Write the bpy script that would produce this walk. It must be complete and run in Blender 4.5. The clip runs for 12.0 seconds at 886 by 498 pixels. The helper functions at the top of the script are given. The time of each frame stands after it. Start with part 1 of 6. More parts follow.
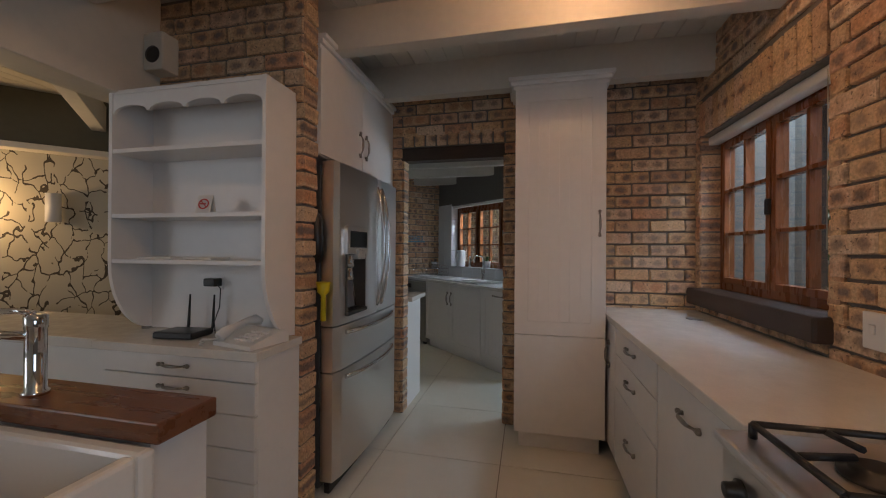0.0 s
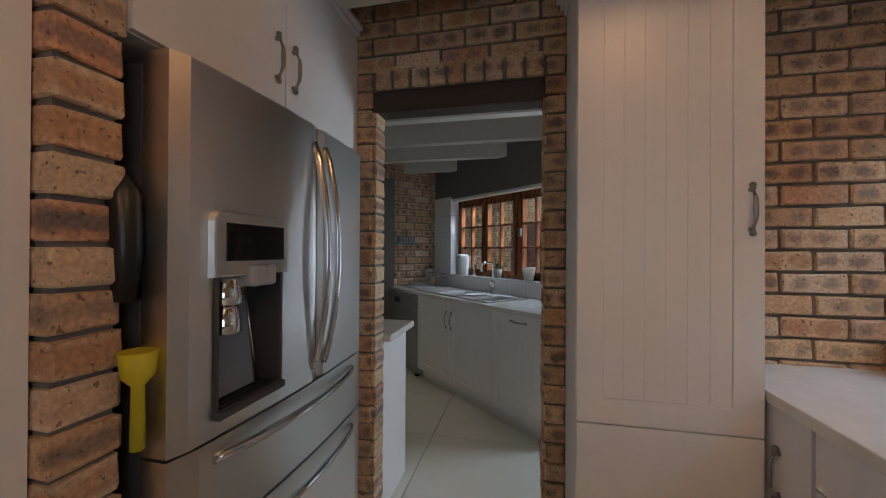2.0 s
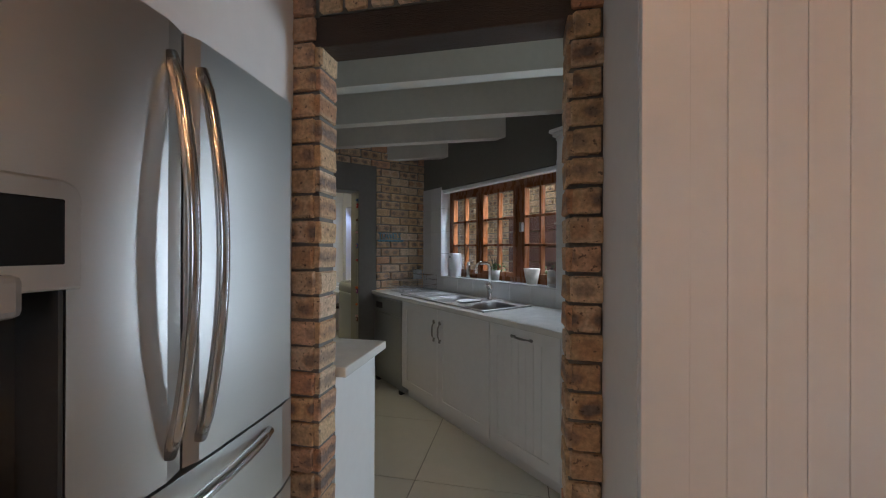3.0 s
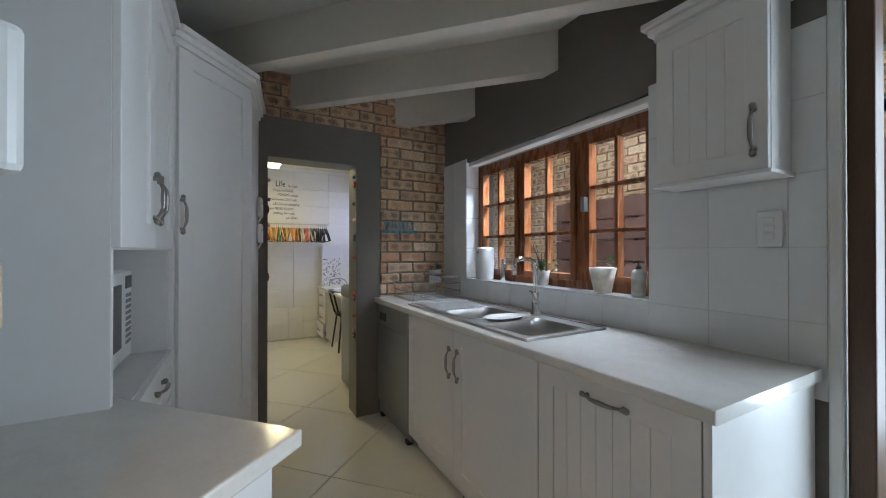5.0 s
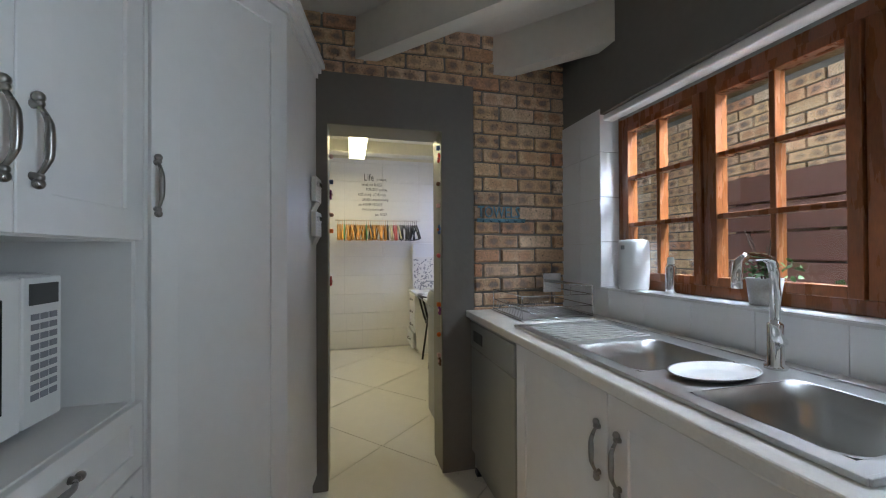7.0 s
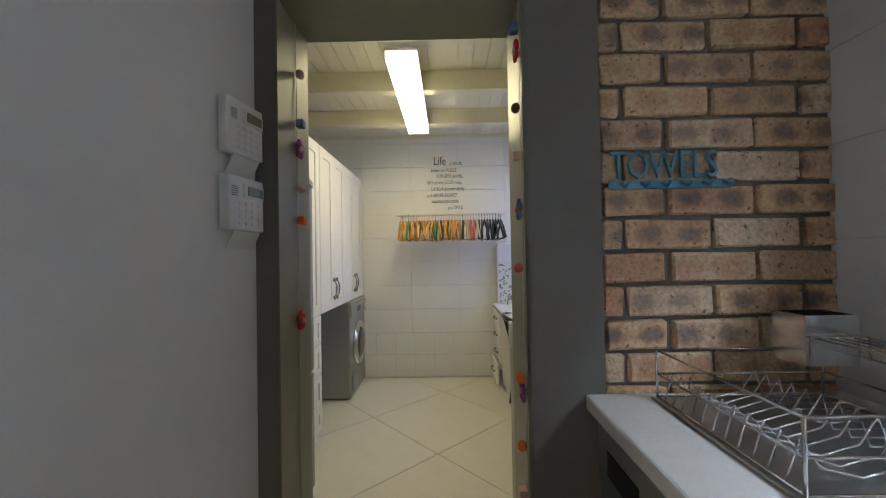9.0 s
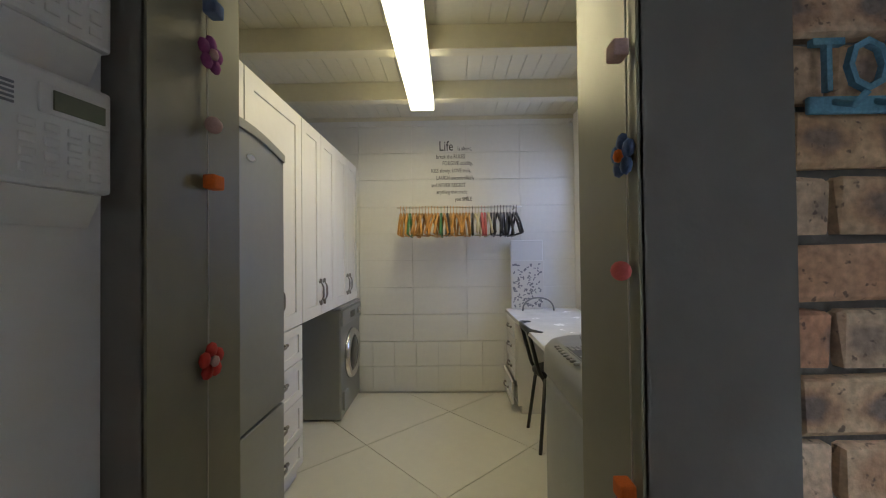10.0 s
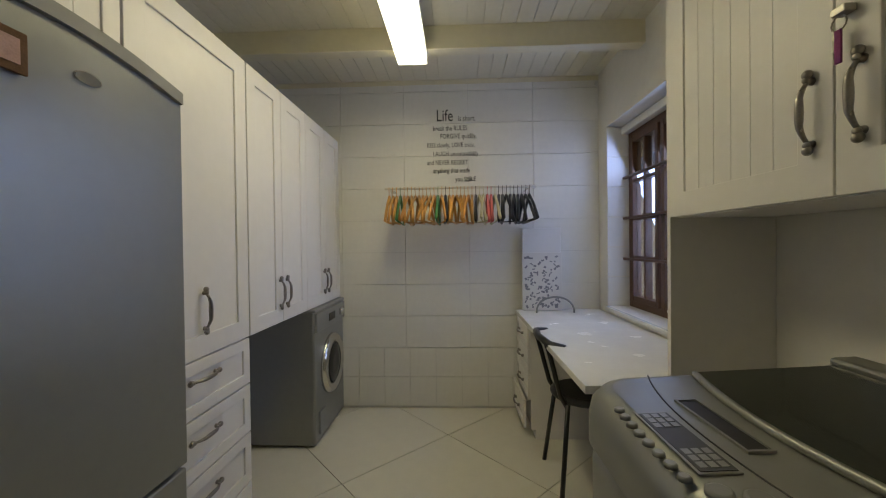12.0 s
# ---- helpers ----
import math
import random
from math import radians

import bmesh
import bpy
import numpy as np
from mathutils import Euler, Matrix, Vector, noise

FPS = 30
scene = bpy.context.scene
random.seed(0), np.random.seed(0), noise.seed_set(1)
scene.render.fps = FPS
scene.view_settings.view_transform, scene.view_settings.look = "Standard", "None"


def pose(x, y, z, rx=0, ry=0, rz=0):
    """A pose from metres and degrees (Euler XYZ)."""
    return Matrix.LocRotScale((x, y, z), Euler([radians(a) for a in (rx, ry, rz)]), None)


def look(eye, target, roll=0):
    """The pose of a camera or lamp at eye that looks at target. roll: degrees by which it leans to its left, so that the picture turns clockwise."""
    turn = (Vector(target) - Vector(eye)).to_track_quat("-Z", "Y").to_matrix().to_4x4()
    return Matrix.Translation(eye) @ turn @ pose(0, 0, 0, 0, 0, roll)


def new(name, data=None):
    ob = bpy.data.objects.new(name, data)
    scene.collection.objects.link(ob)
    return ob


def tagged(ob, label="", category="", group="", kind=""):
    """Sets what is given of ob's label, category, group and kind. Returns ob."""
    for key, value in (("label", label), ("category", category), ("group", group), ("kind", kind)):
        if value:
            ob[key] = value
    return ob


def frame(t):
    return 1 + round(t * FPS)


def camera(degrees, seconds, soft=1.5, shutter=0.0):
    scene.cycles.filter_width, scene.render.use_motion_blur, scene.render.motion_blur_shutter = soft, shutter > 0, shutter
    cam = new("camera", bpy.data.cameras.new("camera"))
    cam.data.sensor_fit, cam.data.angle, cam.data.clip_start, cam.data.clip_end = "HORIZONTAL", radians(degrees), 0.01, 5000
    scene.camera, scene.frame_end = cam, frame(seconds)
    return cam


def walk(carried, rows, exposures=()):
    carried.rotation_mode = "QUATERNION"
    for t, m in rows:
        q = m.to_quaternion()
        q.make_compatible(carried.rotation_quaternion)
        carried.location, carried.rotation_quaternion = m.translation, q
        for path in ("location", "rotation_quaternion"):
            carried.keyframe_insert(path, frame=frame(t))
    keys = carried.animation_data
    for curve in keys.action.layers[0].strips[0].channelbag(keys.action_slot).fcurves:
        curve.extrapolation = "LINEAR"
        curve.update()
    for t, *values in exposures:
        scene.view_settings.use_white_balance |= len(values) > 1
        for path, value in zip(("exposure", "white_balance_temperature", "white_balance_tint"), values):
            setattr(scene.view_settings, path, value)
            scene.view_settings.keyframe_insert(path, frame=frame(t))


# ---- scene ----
cam = camera(99.6, 12.0, soft=1.1)
PATH = [
    (0, (0.356, 0.488, 1.29), (1.468, 2.15, 1.294), 0.4),
    (0.5, (0.46, 0.651, 1.305), (1.575, 2.312, 1.309), 0.3),
    (1, (0.62, 0.878, 1.317), (1.733, 2.539, 1.322), 0.4),
    (1.5, (0.796, 1.165, 1.316), (1.915, 2.822, 1.321), 0.3),
    (2, (0.999, 1.448, 1.327), (2.124, 3.103, 1.336), 0.3),
    (2.5, (1.212, 1.647, 1.326), (2.335, 3.302, 1.333), -0.0),
    (3, (1.368, 1.872, 1.322), (2.511, 3.513, 1.324), 0.2),
    (4.8, (1.991, 2.563, 1.256), (2.981, 4.3, 1.27), -0.0),
    (5, (2.024, 2.642, 1.257), (2.992, 4.392, 1.267), -0.0),
    (5.5, (2.097, 2.807, 1.244), (2.992, 4.596, 1.256), -0.2),
    (6, (2.174, 2.972, 1.24), (2.942, 4.819, 1.252), -0.2),
    (6.5, (2.247, 3.176, 1.235), (2.878, 5.074, 1.251), -0.3),
    (7, (2.322, 3.406, 1.229), (2.806, 5.347, 1.246), -0.3),
    (7.2, (2.362, 3.507, 1.231), (2.778, 5.463, 1.249), -0.3),
    (8.8, (2.626, 4.416, 1.248), (2.619, 6.416, 1.268), -1.0),
    (9, (2.629, 4.511, 1.248), (2.605, 6.511, 1.276), -1.0),
    (9.5, (2.618, 4.76, 1.247), (2.581, 6.759, 1.275), -0.8),
    (10, (2.59, 4.974, 1.234), (2.553, 6.974, 1.26), -0.6),
    (10.5, (2.58, 5.150, 1.222), (2.541, 7.150, 1.243), -0.7),
    (11, (2.613, 5.301, 1.226), (2.556, 7.3, 1.223), -0.7),
    (11.5, (2.611, 5.415, 1.213), (2.564, 7.414, 1.209), -0.7),
    (12, (2.645, 5.504, 1.229), (2.571, 7.502, 1.209), -0.7),
]
walk(cam, [(t, look(eye, target, roll)) for t, eye, target, roll in PATH],
     exposures=((0.0, -0.3), (2.0, -0.1), (3.0, 0.05), (4.8, 0.65), (7.0, 0.8), (9.0, 0.6), (9.5, 0.45), (10.5, 0.15), (12.0, 0.0)))

# ---- light ----
world = bpy.data.worlds.new("world")
scene.world = world
world.use_nodes = True
wn = world.node_tree
sky = wn.nodes.new("ShaderNodeTexSky")
sky.sky_type, sky.sun_disc = "NISHITA", False
sky.sun_elevation, sky.sun_rotation = radians(28), radians(250)
wn.links.new(sky.outputs[0], wn.nodes["Background"].inputs[0])
wn.nodes["Background"].inputs[1].default_value = 0.07


def lamp(name, kind, m, power, colour, size=(1, 1)):
    data = bpy.data.lights.new(name, kind)
    data.energy, data.color = power, colour
    if kind == "AREA":
        data.shape, data.size, data.size_y = "RECTANGLE", size[0], size[1]
    ob = new(name, data)
    ob.matrix_world = m
    return ob


sun = lamp("sun", "SUN", look((-6, -3, 3.5), (0, -0.6, 0)), 3.0, (1.0, 0.9, 0.76))
sun.data.angle = radians(0.5)

# the kitchen and scullery share a grid turned against the laundry's
TURN_K = -46.5
KA = radians(46.5)
U, V = (math.sin(KA), math.cos(KA)), (math.cos(KA), -math.sin(KA))


def kp(v, u, z=0.0):
    """A place of the kitchen's grid (v across, u ahead) in the world."""
    return (u * U[0] + v * V[0], u * U[1] + v * V[1], z)


def area(name, place, towards, power, colour, size):
    return lamp(name, "AREA", look(place, towards), power, colour, size)


SKYBLUE = (0.62, 0.78, 1.0)
area("back_door_light", (4.45, 2.25, 1.35), (2.3, 3.3, 1.9), 36, (0.66, 0.83, 1.0), (0.8, 1.8))
# added area lamps stand in for the sky over courtyard and garden, above view
area("courtyard_sky_light", (4.12, 4.35, 2.52), (2.4, 4.35, 1.05), 180, (0.66, 0.80, 1.0), (1.6, 0.45))
area("garden_sky_light", kp(1.62, 2.8, 2.66), kp(0.35, 2.6, 0.7), 56, SKYBLUE, (1.2, 0.6))
# unseen fill lamp, added to brighten the dark dining side
area("dining_fill_light", (-4.3, 1.5, 1.6), (0, 2.5, 1.2), 42, (0.85, 0.9, 1.0), (2.4, 1.6))
# assumed daylight behind the start of the walk, through an added unseen opening
area("rear_daylight", kp(1.12, -0.55, 1.5), kp(-1.2, 1.6, 1.2), 14, (0.66, 0.80, 1.0), (1.1, 1.1))
area("laundry_window_light", (4.0, 7.75, 1.4), (2.8, 7.7, 0.9), 12, (0.42, 0.55, 1.0), (0.75, 1.2))

# ---- materials ----


def mat(name, colour, rough=0.5, metal=0.0, grain=0.0, scale=8.0, bump=0.0, bump_scale=60.0, coat=0.0, spec=0.5, rand=0.0, stretch=None, wear=0.07):
    m = bpy.data.materials.new(name)
    m.use_nodes = True
    n, l = m.node_tree.nodes, m.node_tree.links
    b = n["Principled BSDF"]
    b.inputs["Base Color"].default_value = (*colour, 1)
    b.inputs["Roughness"].default_value = rough
    b.inputs["Metallic"].default_value = metal
    b.inputs["Coat Weight"].default_value = coat
    b.inputs["Specular IOR Level"].default_value = spec
    tc = n.new("ShaderNodeTexCoord")
    mp = n.new("ShaderNodeMapping")
    l.new(tc.outputs["Object"], mp.inputs[0])
    if stretch:
        mp.inputs["Scale"].default_value = stretch
    if grain:
        big, fine = n.new("ShaderNodeTexNoise"), n.new("ShaderNodeTexNoise")
        for t, k in ((big, scale), (fine, scale * 9)):
            t.inputs["Scale"].default_value, t.inputs["Detail"].default_value = k, 5
            l.new(mp.outputs[0], t.inputs[0])
        add = n.new("ShaderNodeMath")
        add.operation = "ADD"
        l.new(big.outputs[0], add.inputs[0]), l.new(fine.outputs[0], add.inputs[1])
        ramp = n.new("ShaderNodeMapRange")
        ramp.inputs[1].default_value, ramp.inputs[2].default_value = 0.6, 1.4
        ramp.inputs[3].default_value, ramp.inputs[4].default_value = 1 - grain, 1 + grain
        l.new(add.outputs[0], ramp.inputs[0])
        value = ramp.outputs[0]
        if rand:
            info = n.new("ShaderNodeObjectInfo")
            r2 = n.new("ShaderNodeMapRange")
            r2.inputs[3].default_value, r2.inputs[4].default_value = 1 - rand, 1 + rand
            l.new(info.outputs["Random"], r2.inputs[0])
            mul = n.new("ShaderNodeMath")
            mul.operation = "MULTIPLY"
            l.new(value, mul.inputs[0]), l.new(r2.outputs[0], mul.inputs[1])
            value = mul.outputs[0]
        mix = n.new("ShaderNodeVectorMath")
        mix.operation = "SCALE"
        mix.inputs[0].default_value = colour
        l.new(value, mix.inputs["Scale"])
        l.new(mix.outputs[0], b.inputs["Base Color"])
        rr = n.new("ShaderNodeMapRange")
        rr.inputs[1].default_value, rr.inputs[2].default_value = 0.3, 0.7
        rr.inputs[3].default_value, rr.inputs[4].default_value = max(rough - wear, 0.02), min(rough + wear, 1)
        l.new(big.outputs[0], rr.inputs[0])
        l.new(rr.outputs[0], b.inputs["Roughness"])
    if bump:
        bn, bt = n.new("ShaderNodeBump"), n.new("ShaderNodeTexNoise")
        bt.inputs["Scale"].default_value, bt.inputs["Detail"].default_value = bump_scale, 6
        l.new(mp.outputs[0], bt.inputs[0])
        bn.inputs["Strength"].default_value, bn.inputs["Distance"].default_value = bump, 0.004
        l.new(bt.outputs[0], bn.inputs["Height"])
        l.new(bn.outputs[0], b.inputs["Normal"])
    return m


def glow(name, colour, strength):
    m = bpy.data.materials.new(name)
    m.use_nodes = True
    b = m.node_tree.nodes["Principled BSDF"]
    b.inputs["Base Color"].default_value = (*colour, 1)
    b.inputs["Emission Color"].default_value = (*colour, 1)
    b.inputs["Emission Strength"].default_value = strength
    return m


def brick_material():
    """Buff bricks: each its own tone, with one or two dark fire marks and a rough skin."""
    m = bpy.data.materials.new("fired_brick")
    m.use_nodes = True
    n, l = m.node_tree.nodes, m.node_tree.links
    b = n["Principled BSDF"]
    b.inputs["Roughness"].default_value = 0.85
    tc, info = n.new("ShaderNodeTexCoord"), n.new("ShaderNodeObjectInfo")
    tone = n.new("ShaderNodeValToRGB")
    l.new(info.outputs["Random"], tone.inputs[0])
    e = tone.color_ramp.elements
    e[0].position, e[0].color = 0.0, (0.60, 0.42, 0.26, 1)
    e[1].position, e[1].color = 1.0, (0.70, 0.53, 0.36, 1)
    for p, c in ((0.2, (0.68, 0.47, 0.27, 1)), (0.38, (0.56, 0.36, 0.21, 1)), (0.55, (0.72, 0.56, 0.40, 1)), (0.66, (0.58, 0.30, 0.18, 1)), (0.74, (0.66, 0.46, 0.28, 1)), (0.88, (0.50, 0.33, 0.21, 1))):
        e.new(p).color = c
    off = n.new("ShaderNodeVectorMath")
    off.operation = "MULTIPLY_ADD"
    off.inputs[1].default_value = (1, 1, 1)
    comb = n.new("ShaderNodeCombineXYZ")
    big = n.new("ShaderNodeMath")
    big.operation, big.inputs[1].default_value = "MULTIPLY", 37.0
    l.new(info.outputs["Random"], big.inputs[0])
    l.new(big.outputs[0], comb.inputs[0]), l.new(big.outputs[0], comb.inputs[1])
    l.new(tc.outputs["Object"], off.inputs[0]), l.new(comb.outputs[0], off.inputs[2])
    # marks: ovals along the brick
    sep = n.new("ShaderNodeSeparateXYZ")
    l.new(tc.outputs["Object"], sep.inputs[0])

    def math_node(op, a, c=None):
        k = n.new("ShaderNodeMath")
        k.operation = op
        for slot, val in ((0, a), (1, c)):
            if val is None:
                continue
            if isinstance(val, (int, float)):
                k.inputs[slot].default_value = val
            else:
                l.new(val, k.inputs[slot])
        return k.outputs[0]
    shifted = math_node("SUBTRACT", math_node("ABSOLUTE", math_node("ADD", sep.outputs[0], math_node("MULTIPLY", math_node("SUBTRACT", info.outputs["Random"], 0.5), 0.05))), 0.050)
    dx = math_node("DIVIDE", shifted, 0.036)
    dz = math_node("DIVIDE", sep.outputs[2], 0.024)
    far = math_node("SQRT", math_node("ADD", math_node("MULTIPLY", dx, dx), math_node("MULTIPLY", dz, dz)))
    wob = n.new("ShaderNodeTexNoise")
    wob.inputs["Scale"].default_value, wob.inputs["Detail"].default_value = 34, 6
    l.new(off.outputs[0], wob.inputs[0])
    far = math_node("ADD", far, math_node("MULTIPLY", math_node("SUBTRACT", wob.outputs[0], 0.5), 1.5))
    # a rust-coloured halo round a grey core, stronger on some bricks, with dark pits
    frac = math_node("FRACT", math_node("MULTIPLY", info.outputs["Random"], 7.31))
    frac2 = math_node("FRACT", math_node("MULTIPLY", info.outputs["Random"], 23.7))

    def ring(lo, hi, most):
        k = n.new("ShaderNodeMapRange")
        k.inputs[1].default_value, k.inputs[2].default_value = hi, lo
        k.inputs[3].default_value, k.inputs[4].default_value = 0.0, most
        l.new(far, k.inputs[0])
        return k.outputs[0]

    def blend(amount, under, colour):
        k = n.new("ShaderNodeMix")
        k.data_type = "RGBA"
        l.new(amount, k.inputs[0]), l.new(under, k.inputs[6])
        k.inputs[7].default_value = (*colour, 1)
        return k.outputs[2]
    coat = blend(math_node("MULTIPLY", ring(0.8, 1.5, 0.75), math_node("ADD", math_node("MULTIPLY", frac2, 0.9), 0.1)), tone.outputs[0], (0.42, 0.20, 0.10))
    coat = blend(math_node("MULTIPLY", ring(0.45, 1.0, 0.85), math_node("MULTIPLY", math_node("GREATER_THAN", frac, 0.22), math_node("ADD", math_node("MULTIPLY", frac2, 0.5), 0.5))), coat, (0.15, 0.13, 0.125))
    pits = n.new("ShaderNodeTexNoise")
    pits.inputs["Scale"].default_value, pits.inputs["Detail"].default_value = 70, 2
    l.new(off.outputs[0], pits.inputs[0])
    pit = n.new("ShaderNodeMapRange")
    pit.inputs[1].default_value, pit.inputs[2].default_value = 0.64, 0.70
    pit.inputs[3].default_value, pit.inputs[4].default_value = 0.0, 0.75
    l.new(pits.outputs[0], pit.inputs[0])
    coat = blend(pit.outputs[0], coat, (0.09, 0.06, 0.05))
    fine = n.new("ShaderNodeTexNoise")
    fine.inputs["Scale"].default_value, fine.inputs["Detail"].default_value = 90, 8
    l.new(off.outputs[0], fine.inputs[0])
    mr = n.new("ShaderNodeMapRange")
    mr.inputs[1].default_value, mr.inputs[2].default_value = 0.3, 0.7
    mr.inputs[3].default_value, mr.inputs[4].default_value = 0.72, 1.2
    l.new(fine.outputs[0], mr.inputs[0])
    sc = n.new("ShaderNodeVectorMath")
    sc.operation = "SCALE"
    l.new(coat, sc.inputs[0]), l.new(mr.outputs[0], sc.inputs["Scale"])
    l.new(sc.outputs[0], b.inputs["Base Color"])
    bn = n.new("ShaderNodeBump")
    bn.inputs["Strength"].default_value, bn.inputs["Distance"].default_value = 0.7, 0.004
    l.new(fine.outputs[0], bn.inputs["Height"]), l.new(bn.outputs[0], b.inputs["Normal"])
    return m


BRICK = brick_material()
MORTAR = mat("mortar", (0.20, 0.185, 0.165), 0.95, grain=0.2, scale=12, bump=0.8, bump_scale=120)
CAB = mat("satin_white_paint", (0.76, 0.74, 0.72), 0.38, grain=0.03, scale=2.5, bump=0.05, bump_scale=40)
PLASTER_W = mat("white_plaster", (0.74, 0.72, 0.67), 0.75, grain=0.05, scale=2, bump=0.25, bump_scale=30)
PLASTER_G = mat("taupe_plaster", (0.165, 0.150, 0.130), 0.72, grain=0.07, scale=3, bump=0.25, bump_scale=35)
OLIVE = mat("olive_plaster", (0.12, 0.11, 0.075), 0.8, grain=0.08, scale=2)
BEAM = mat("cream_beam_paint", (0.62, 0.58, 0.51), 0.45, grain=0.05, scale=3, bump=0.1, bump_scale=25)
BOARD = mat("painted_ceiling_board", (0.60, 0.57, 0.51), 0.6, grain=0.05, scale=4)
LBOARD = mat("laundry_ceiling_board", (0.70, 0.66, 0.52), 0.55, grain=0.05, scale=4)
LBEAM = mat("laundry_beam_paint", (0.70, 0.65, 0.48), 0.5, grain=0.05, scale=3)
WTILE = mat("glazed_white_tile", (0.76, 0.76, 0.75), 0.2, grain=0.03, scale=3, rand=0.02)
LTILE = mat("painted_wall_tile", (0.74, 0.73, 0.69), 0.5, grain=0.04, scale=3, bump=0.15, bump_scale=30)
GROUT = mat("pale_grout", (0.64, 0.63, 0.60), 0.9, grain=0.1)
FTILE = mat("polished_floor_tile", (0.70, 0.68, 0.60), 0.09, grain=0.035, scale=1.6, rand=0.02)
FGROUT = mat("dark_grout", (0.20, 0.18, 0.15), 0.9, grain=0.1)
TOP = mat("pale_engineered_stone", (0.70, 0.67, 0.62), 0.16, grain=0.06, scale=14)
DESKTOP = mat("white_laminate", (0.78, 0.78, 0.76), 0.22, grain=0.02)
STEEL = mat("brushed_stainless_steel", (0.72, 0.69, 0.66), 0.33, metal=1.0, grain=0.012, scale=2, bump=0.03, bump_scale=40, stretch=(1, 1, 14), wear=0.015)
STEELH = mat("polished_steel", (0.66, 0.65, 0.64), 0.16, metal=1.0)
CHROME = mat("chrome", (0.8, 0.8, 0.8), 0.06, metal=1.0)
SINKM = mat("sink_steel", (0.44, 0.43, 0.41), 0.30, metal=1.0, grain=0.02, scale=6, wear=0.02)
SILVER = mat("silver_appliance_paint", (0.31, 0.315, 0.295), 0.38, metal=0.6, grain=0.04, scale=3)
SILVERD = mat("grey_appliance_plastic", (0.27, 0.275, 0.27), 0.35, grain=0.05, scale=5)
PEWTER = mat("antique_pewter", (0.30, 0.28, 0.26), 0.32, metal=1.0, grain=0.15, scale=30)
BLACK = mat("black_plastic", (0.012, 0.012, 0.013), 0.35, grain=0.1)
BLACKG = mat("black_glass", (0.008, 0.009, 0.011), 0.05, grain=0.05)
DKGREY = mat("dark_grey_plastic", (0.06, 0.06, 0.06), 0.45, grain=0.1)
WHITEP = mat("white_plastic", (0.74, 0.73, 0.71), 0.35, grain=0.02)
PAPER = mat("paper", (0.72, 0.70, 0.66), 0.9, grain=0.03)
CERAMIC = mat("white_ceramic", (0.78, 0.76, 0.72), 0.08, grain=0.02)
WOODR = mat("varnished_window_timber", (0.22, 0.070, 0.022), 0.28, grain=0.3, scale=6, bump=0.1, stretch=(4, 4, 0.6), coat=0.3)
WOODT = mat("oiled_wood_worktop", (0.17, 0.065, 0.028), 0.3, grain=0.3, scale=5, stretch=(1, 7, 7), bump=0.1)
WOODD = mat("dark_sleeper_wood", (0.045, 0.028, 0.02), 0.5, grain=0.35, scale=6, stretch=(1, 6, 6), bump=0.5)
WOODB = mat("brown_furniture_wood", (0.10, 0.05, 0.025), 0.4, grain=0.3, scale=6, stretch=(6, 6, 1))
WOODX = mat("weathered_red_timber", (0.13, 0.055, 0.04), 0.6, grain=0.25, scale=5, stretch=(1, 1, 5))
HANGER = mat("hanger_wood", (0.55, 0.27, 0.06), 0.4, grain=0.2, scale=20, rand=0.25)
FLUO = glow("fluorescent_diffuser", (1.0, 0.93, 0.66), 3.5)
SHADE = glow("lit_lamp_shade", (1.0, 0.72, 0.38), 3.0)
THATCH = mat("thatch", (0.20, 0.14, 0.07), 0.95, grain=0.4, scale=10, bump=1.0, bump_scale=80, stretch=(1, 8, 1))
LEAF = mat("leaf_green", (0.06, 0.14, 0.025), 0.5, grain=0.3, scale=12, rand=0.3)
# yellower copy of the green leaf, with sunlight put into its colour
LEAFB = mat("sun_tinted_leaf", (0.10, 0.12, 0.03), 0.55, grain=0.3, scale=12)
BARK = mat("bark", (0.10, 0.07, 0.05), 0.9, grain=0.3, scale=10, bump=0.6)
PAVE = mat("paving_brick", (0.26, 0.17, 0.13), 0.9, grain=0.25, scale=6, bump=0.5, rand=0.2)
GROUND = mat("bare_earth", (0.25, 0.20, 0.15), 0.95, grain=0.25, scale=1.5, bump=0.5)
RED = mat("red_felt", (0.45, 0.03, 0.02), 0.95, grain=0.15, scale=40, bump=0.5)
ORANGE = mat("orange_felt", (0.65, 0.14, 0.02), 0.95, grain=0.15, scale=40, bump=0.5)
PINK = mat("coral_felt", (0.60, 0.12, 0.11), 0.95, grain=0.15, scale=40, bump=0.5)
PALEPINK = mat("pale_pink_felt", (0.55, 0.36, 0.32), 0.95, grain=0.15, scale=40, bump=0.5)
BLUE = mat("blue_felt", (0.10, 0.15, 0.28), 0.95, grain=0.2, scale=40, bump=0.5)
PURPLE = mat("purple_felt", (0.24, 0.05, 0.18), 0.95, grain=0.2, scale=40, bump=0.5)
BROWNF = mat("brown_felt", (0.16, 0.09, 0.05), 0.95, grain=0.2, scale=40, bump=0.5)
TWINE = mat("twine", (0.5, 0.46, 0.38), 0.9, grain=0.1)
TURQ = mat("weathered_blue_paint", (0.13, 0.30, 0.40), 0.75, grain=0.35, scale=25, bump=0.4)
YELLOW = mat("yellow_plastic", (0.62, 0.52, 0.02), 0.4, grain=0.05)
LCD = mat("lcd_glass", (0.16, 0.18, 0.13), 0.15, grain=0.05)
REDINK = mat("red_ink", (0.55, 0.03, 0.03), 0.6, grain=0.05)
INK = mat("black_ink", (0.03, 0.03, 0.03), 0.7, grain=0.05)
